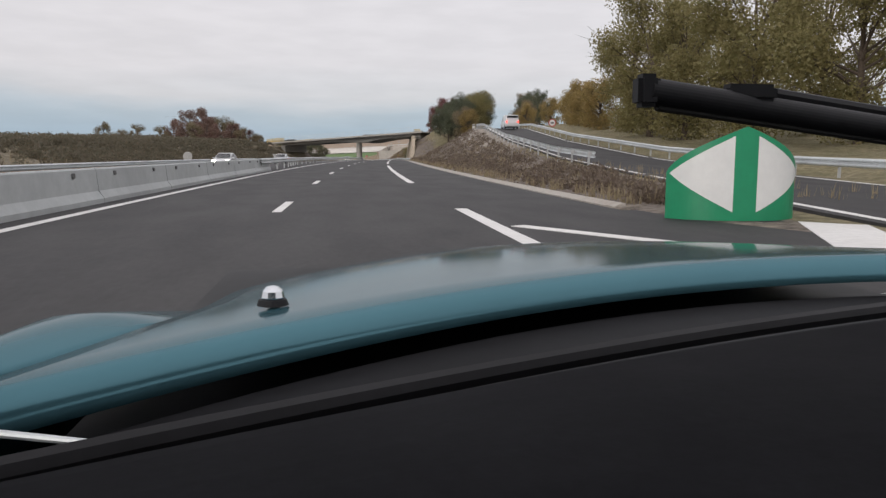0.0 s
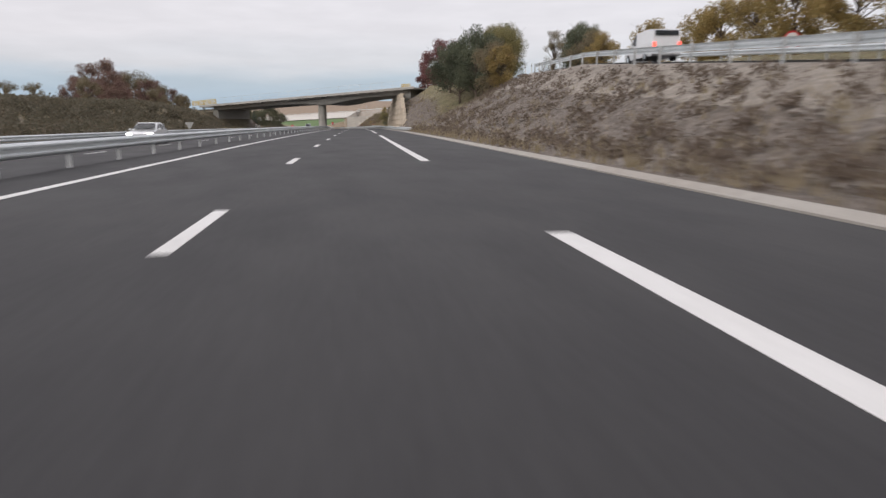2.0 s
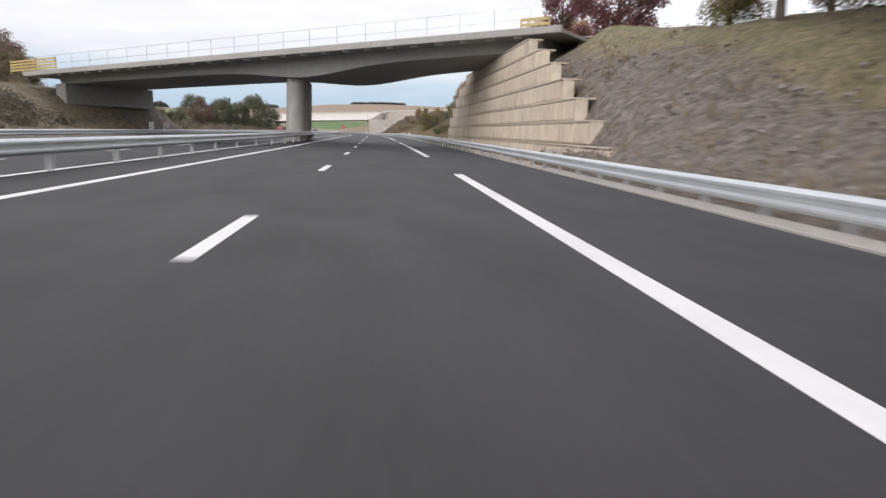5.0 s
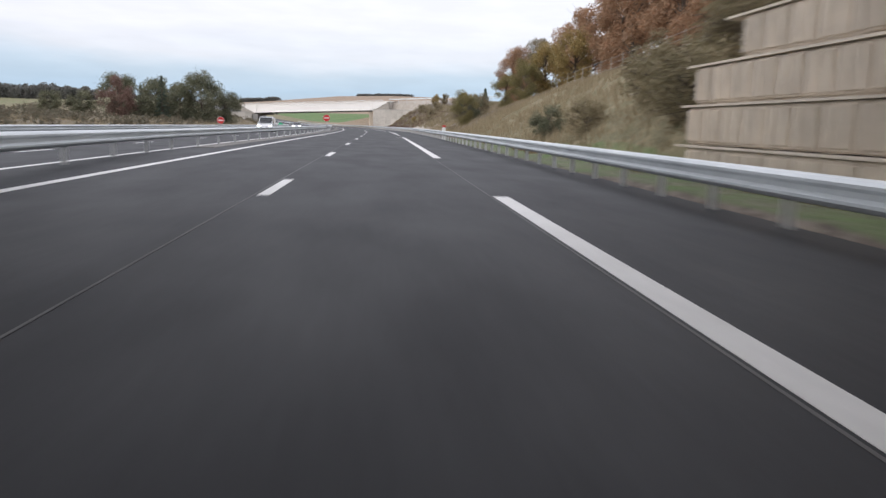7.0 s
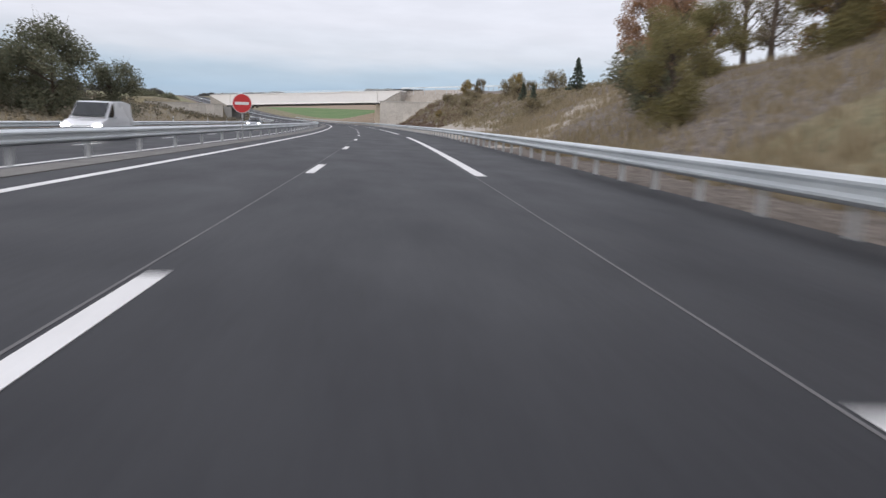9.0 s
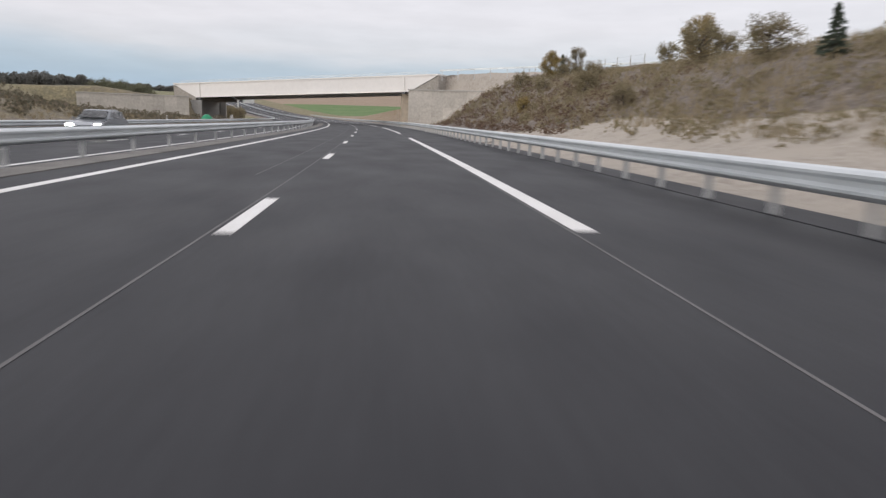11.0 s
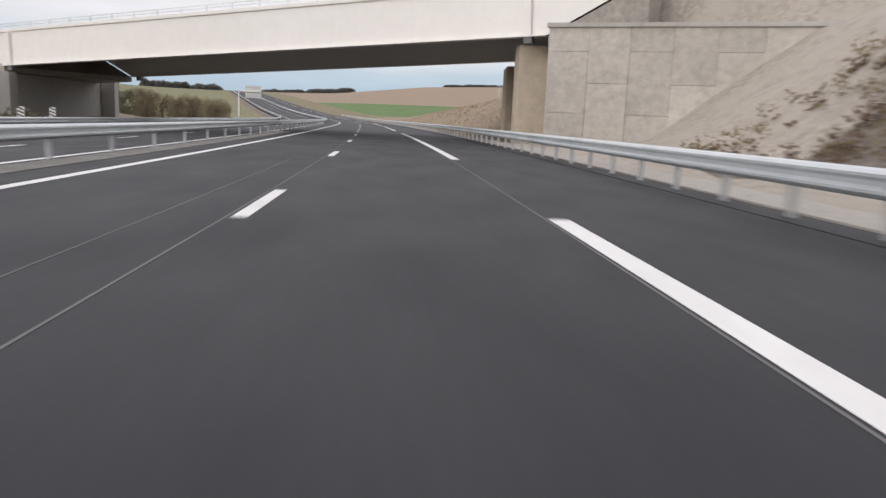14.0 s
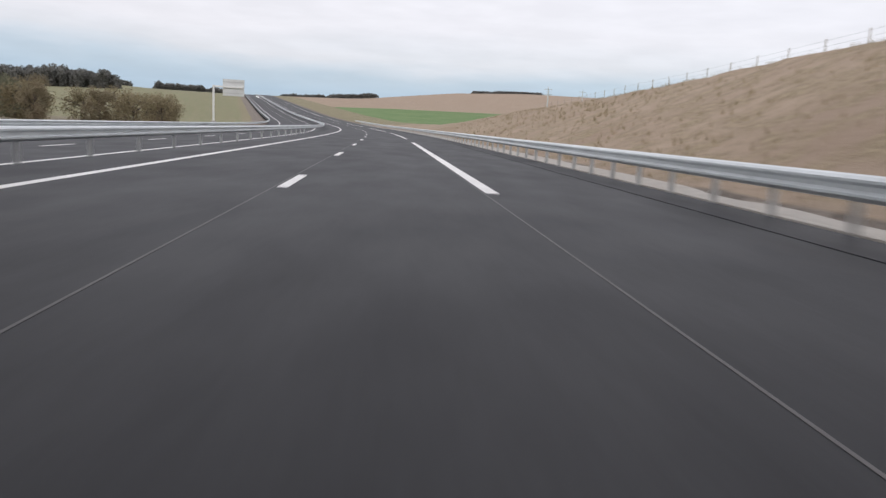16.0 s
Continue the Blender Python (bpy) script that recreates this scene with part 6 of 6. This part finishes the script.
def teal_car():
    base = stand(-0.99, 1.27)
    top = empty("teal_car", base, "teal hatchback standing on the motorway lane", "car")
    mid, half = 0.55, 1.06

    def put(name, bm, material, parent=top, label="", smooth=False):
        return part(name, bm, material, parent, label, smooth)

    def rear(x):
        return 0.95 + 0.559 * (x + 0.4) - 0.242 * (x + 0.4) * (x - 0.28)

    def crown(x):
        return 0.797 + 0.0632 * (x + 0.4) - 0.0223 * (x + 0.4) * (x - 0.28)

    def side(v):
        """Half the bonnet's width, which narrows from the glass to the nose."""
        return half - 0.02 - 0.20 * min(1.0, max(v, 0) * 3.4) ** 0.9 - 0.09 * max(v, 0)

    def bonnet(u, v):
        x = mid + u * side(v)
        if v < 0:
            a = -v * math.pi / 2
            return (x, rear(x) - 0.045 * math.sin(a), crown(x) - 0.055 * (1 - math.cos(a)))
        y0, y1 = rear(x), 2.72 - 0.2 * u * u
        return (x, y0 + (y1 - y0) * v, crown(x) - 0.03 * v - 0.13 * v ** 4 - 0.05 * u * u * v)

    across = steps(-1, 1, 0.06)
    hood = put("bonnet", sheet(bonnet, across, [-1, -0.8, -0.6, -0.4, -0.2] + steps(0, 1, 0.07), 0.02), TEAL, smooth=True)
    for x, y in ((-0.12, 1.32),):
        bm = bmesh.new()
        bmesh.ops.create_uvsphere(bm, u_segments=9, v_segments=6, radius=0.021, matrix=Matrix.Translation((x, y, crown(x) + 0.012)))
        nozzle = put("washer_nozzle", bm, CHROME, hood, "small chrome washer nozzle")
        bm = bmesh.new()
        bmesh.ops.create_cone(bm, cap_ends=True, segments=16, radius1=0.028, radius2=0.024, depth=0.01, matrix=Matrix.Translation((x, y, crown(x) + 0.003)))
        put("washer_base", bm, TRIM, nozzle)

    def wing(d):
        def f(u, v):
            y = 1.0 + v * 1.62
            inner = side(max(0.0, (y - 1.05) / 1.6)) + 0.012
            outer = half + 0.12
            drop = max(0.0, u - 0.55) / 0.45
            z = 0.765 - 0.2 * max(0.0, y - 1.4) + 0.03 * math.sin(min(1, u / 0.8) * math.pi) - 0.34 * drop ** 2
            return (mid + d * (inner + (outer - inner) * min(1, u * 1.15)), y, z)
        return sheet(f, steps(0, 1, 0.08), steps(0, 1, 0.06), 0.015)

    for d in (-1, 1):
        put("wing", wing(d), TEAL, smooth=True)
        bm = bmesh.new()
        block(bm, mid + d * (half - 0.2), 2.68, 0.50, 0.34, 0.14, 0.14, bevel=0.05)
        put("headlight", bm, LAMP_GLASS)
        bm = bmesh.new()
        block(bm, mid + d * (half + 0.06), -0.35, 0.55, 0.07, 2.6, 0.6, bevel=0.03)
        put("door", bm, TEAL)
        bm = bmesh.new()
        rod(bm, (mid + d * (half - 0.02), 1.0, 0.84), (mid + d * (half - 0.17), 0.12, 1.40), 0.035, 0.035, 8)
        put("windscreen_pillar", bm, TEAL)
        bm = bmesh.new()
        rod(bm, (mid + d * (half - 0.02), -1.7, 0.84), (mid + d * (half - 0.17), -1.45, 1.40), 0.05, 0.05, 8)
        put("rear_pillar", bm, TEAL)
        bm = bmesh.new()
        block(bm, mid + d * (half + 0.12), 0.78, 0.92, 0.2, 0.1, 0.14, bevel=0.04)
        put("door_mirror", bm, TEAL)
        for y in (2.0, -1.15):
            bm = bmesh.new()
            bmesh.ops.create_cone(bm, cap_ends=True, segments=28, radius1=0.29, radius2=0.29, depth=0.18, matrix=Matrix.Translation((mid + d * (half - 0.02), y, 0.29)) @ Matrix.Rotation(radians(90), 4, "Y"))
            wheel = put("wheel", bm, RUBBER)
            bm = bmesh.new()
            bmesh.ops.create_cone(bm, cap_ends=True, segments=24, radius1=0.18, radius2=0.18, depth=0.2, matrix=Matrix.Translation((mid + d * (half - 0.02), y, 0.29)) @ Matrix.Rotation(radians(90), 4, "Y"))
            put("rim", bm, CHROME, wheel)
    bm = bmesh.new()
    block(bm, mid, 2.66, 0.40, 2 * half, 0.22, 0.34, bevel=0.08)
    put("front_bumper", bm, TEAL)
    bm = bmesh.new()
    block(bm, mid, 2.72, 0.62, 0.9, 0.12, 0.1, bevel=0.02)
    put("grille", bm, TRIM)
    bm = bmesh.new()
    block(bm, mid, 2.775, 0.40, 0.52, 0.02, 0.11)
    put("number_plate", bm, SIGN_WHITE)
    bm = bmesh.new()
    block(bm, mid, -0.66, 1.425, 2 * half - 0.24, 1.66, 0.05, bevel=0.02)
    put("roof", bm, TEAL)
    bm = bmesh.new()
    block(bm, mid, -1.72, 0.62, 2 * half, 0.3, 0.72, bevel=0.08)
    put("tailgate", bm, TEAL)
    bm = bmesh.new()
    block(bm, mid, -0.3, 0.24, 2 * half - 0.1, 3.0, 0.08)
    put("floor_pan", bm, TRIM)
    for x in (mid - 0.38, mid + 0.38):
        bm = bmesh.new()
        block(bm, x, -0.62, 0.48, 0.5, 0.5, 0.2, bevel=0.06)
        block(bm, x, -0.9, 0.8, 0.48, 0.16, 0.6, bevel=0.06)
        put("seat", bm, CLOTH)

    bm = bmesh.new()
    block(bm, mid, 1.55, 0.5, 2 * half - 0.3, 1.9, 0.42)
    put("engine_bay", bm, TRIM)

    # black scuttle under the glass, and the dashboard
    def scuttle(u, v):
        x = mid + u * half
        return (x, rear(x) - 0.05 - v * 0.55, crown(x) - 0.085 - 0.03 * math.sin(v * math.pi))

    put("scuttle", sheet(scuttle, across, steps(0, 1, 0.2), 0.01), TRIM)

    def edge(x):
        return 0.78 + 0.50 * x - 0.10 * x * x

    def dash_top(u, v):
        x = mid + u * half
        y = edge(x) + 0.015 - v * (edge(x) - 0.16)
        return (x, y, 0.81 - 0.03 * (1 - min(1, v * 9)) ** 2 + 0.015 * math.sin(v * math.pi))

    dash = put("dashboard", sheet(dash_top, across, [0, 0.02, 0.05, 0.09, 0.14] + steps(0.2, 1, 0.1), 0.05), DASH)
    def seal(u, v):
        x, a = -0.40 + 1.7 * u, v * math.tau
        return (x, edge(x) + 0.05 + 0.013 * math.cos(a), 0.795 + 0.013 * math.sin(a))

    bm = sheet(seal, steps(0, 1, 0.06), steps(0, 1, 0.125), 0.002)
    put("windscreen_seal", bm, TRIM, dash)

    # wiper standing across the glass, and the arm of the other one at rest
    bm = bmesh.new()
    a, b = Vector((0.262, 0.62, 1.128)), Vector((0.80, 0.74, 1.075))
    rod(bm, a, b, 0.012, 0.0125, 28)
    block(bm, 0, 0, 0, 0.02, 0.02, 0.028, m=Matrix.Translation(a), bevel=0.004)
    wiper = put("wiper_blade", bm, TRIM)
    bm = bmesh.new()
    rod(bm, a.lerp(b, 0.02) - Vector((0, 0, 0.012)), b - Vector((0, 0, 0.012)), 0.004, 0.004, 6)
    put("wiper_rubber", bm, RUBBER, wiper)
    bm = bmesh.new()
    block(bm, 0, 0, 0.012, 0.05, 0.02, 0.016, m=Matrix.Translation(a.lerp(b, 0.2)), bevel=0.004)
    rod(bm, a.lerp(b, 0.2) + Vector((0, 0, 0.015)), b + Vector((0.1, 0.1, 0.02)), 0.006, 0.007, 8)
    put("wiper_arm", bm, TRIM, wiper)
    bm = bmesh.new()
    rod(bm, (-0.60, 0.86, 0.80), (-0.262, 0.79, 0.775), 0.006, 0.004, 8)
    put("parked_wiper", bm, STEEL)
    return top


teal_car()
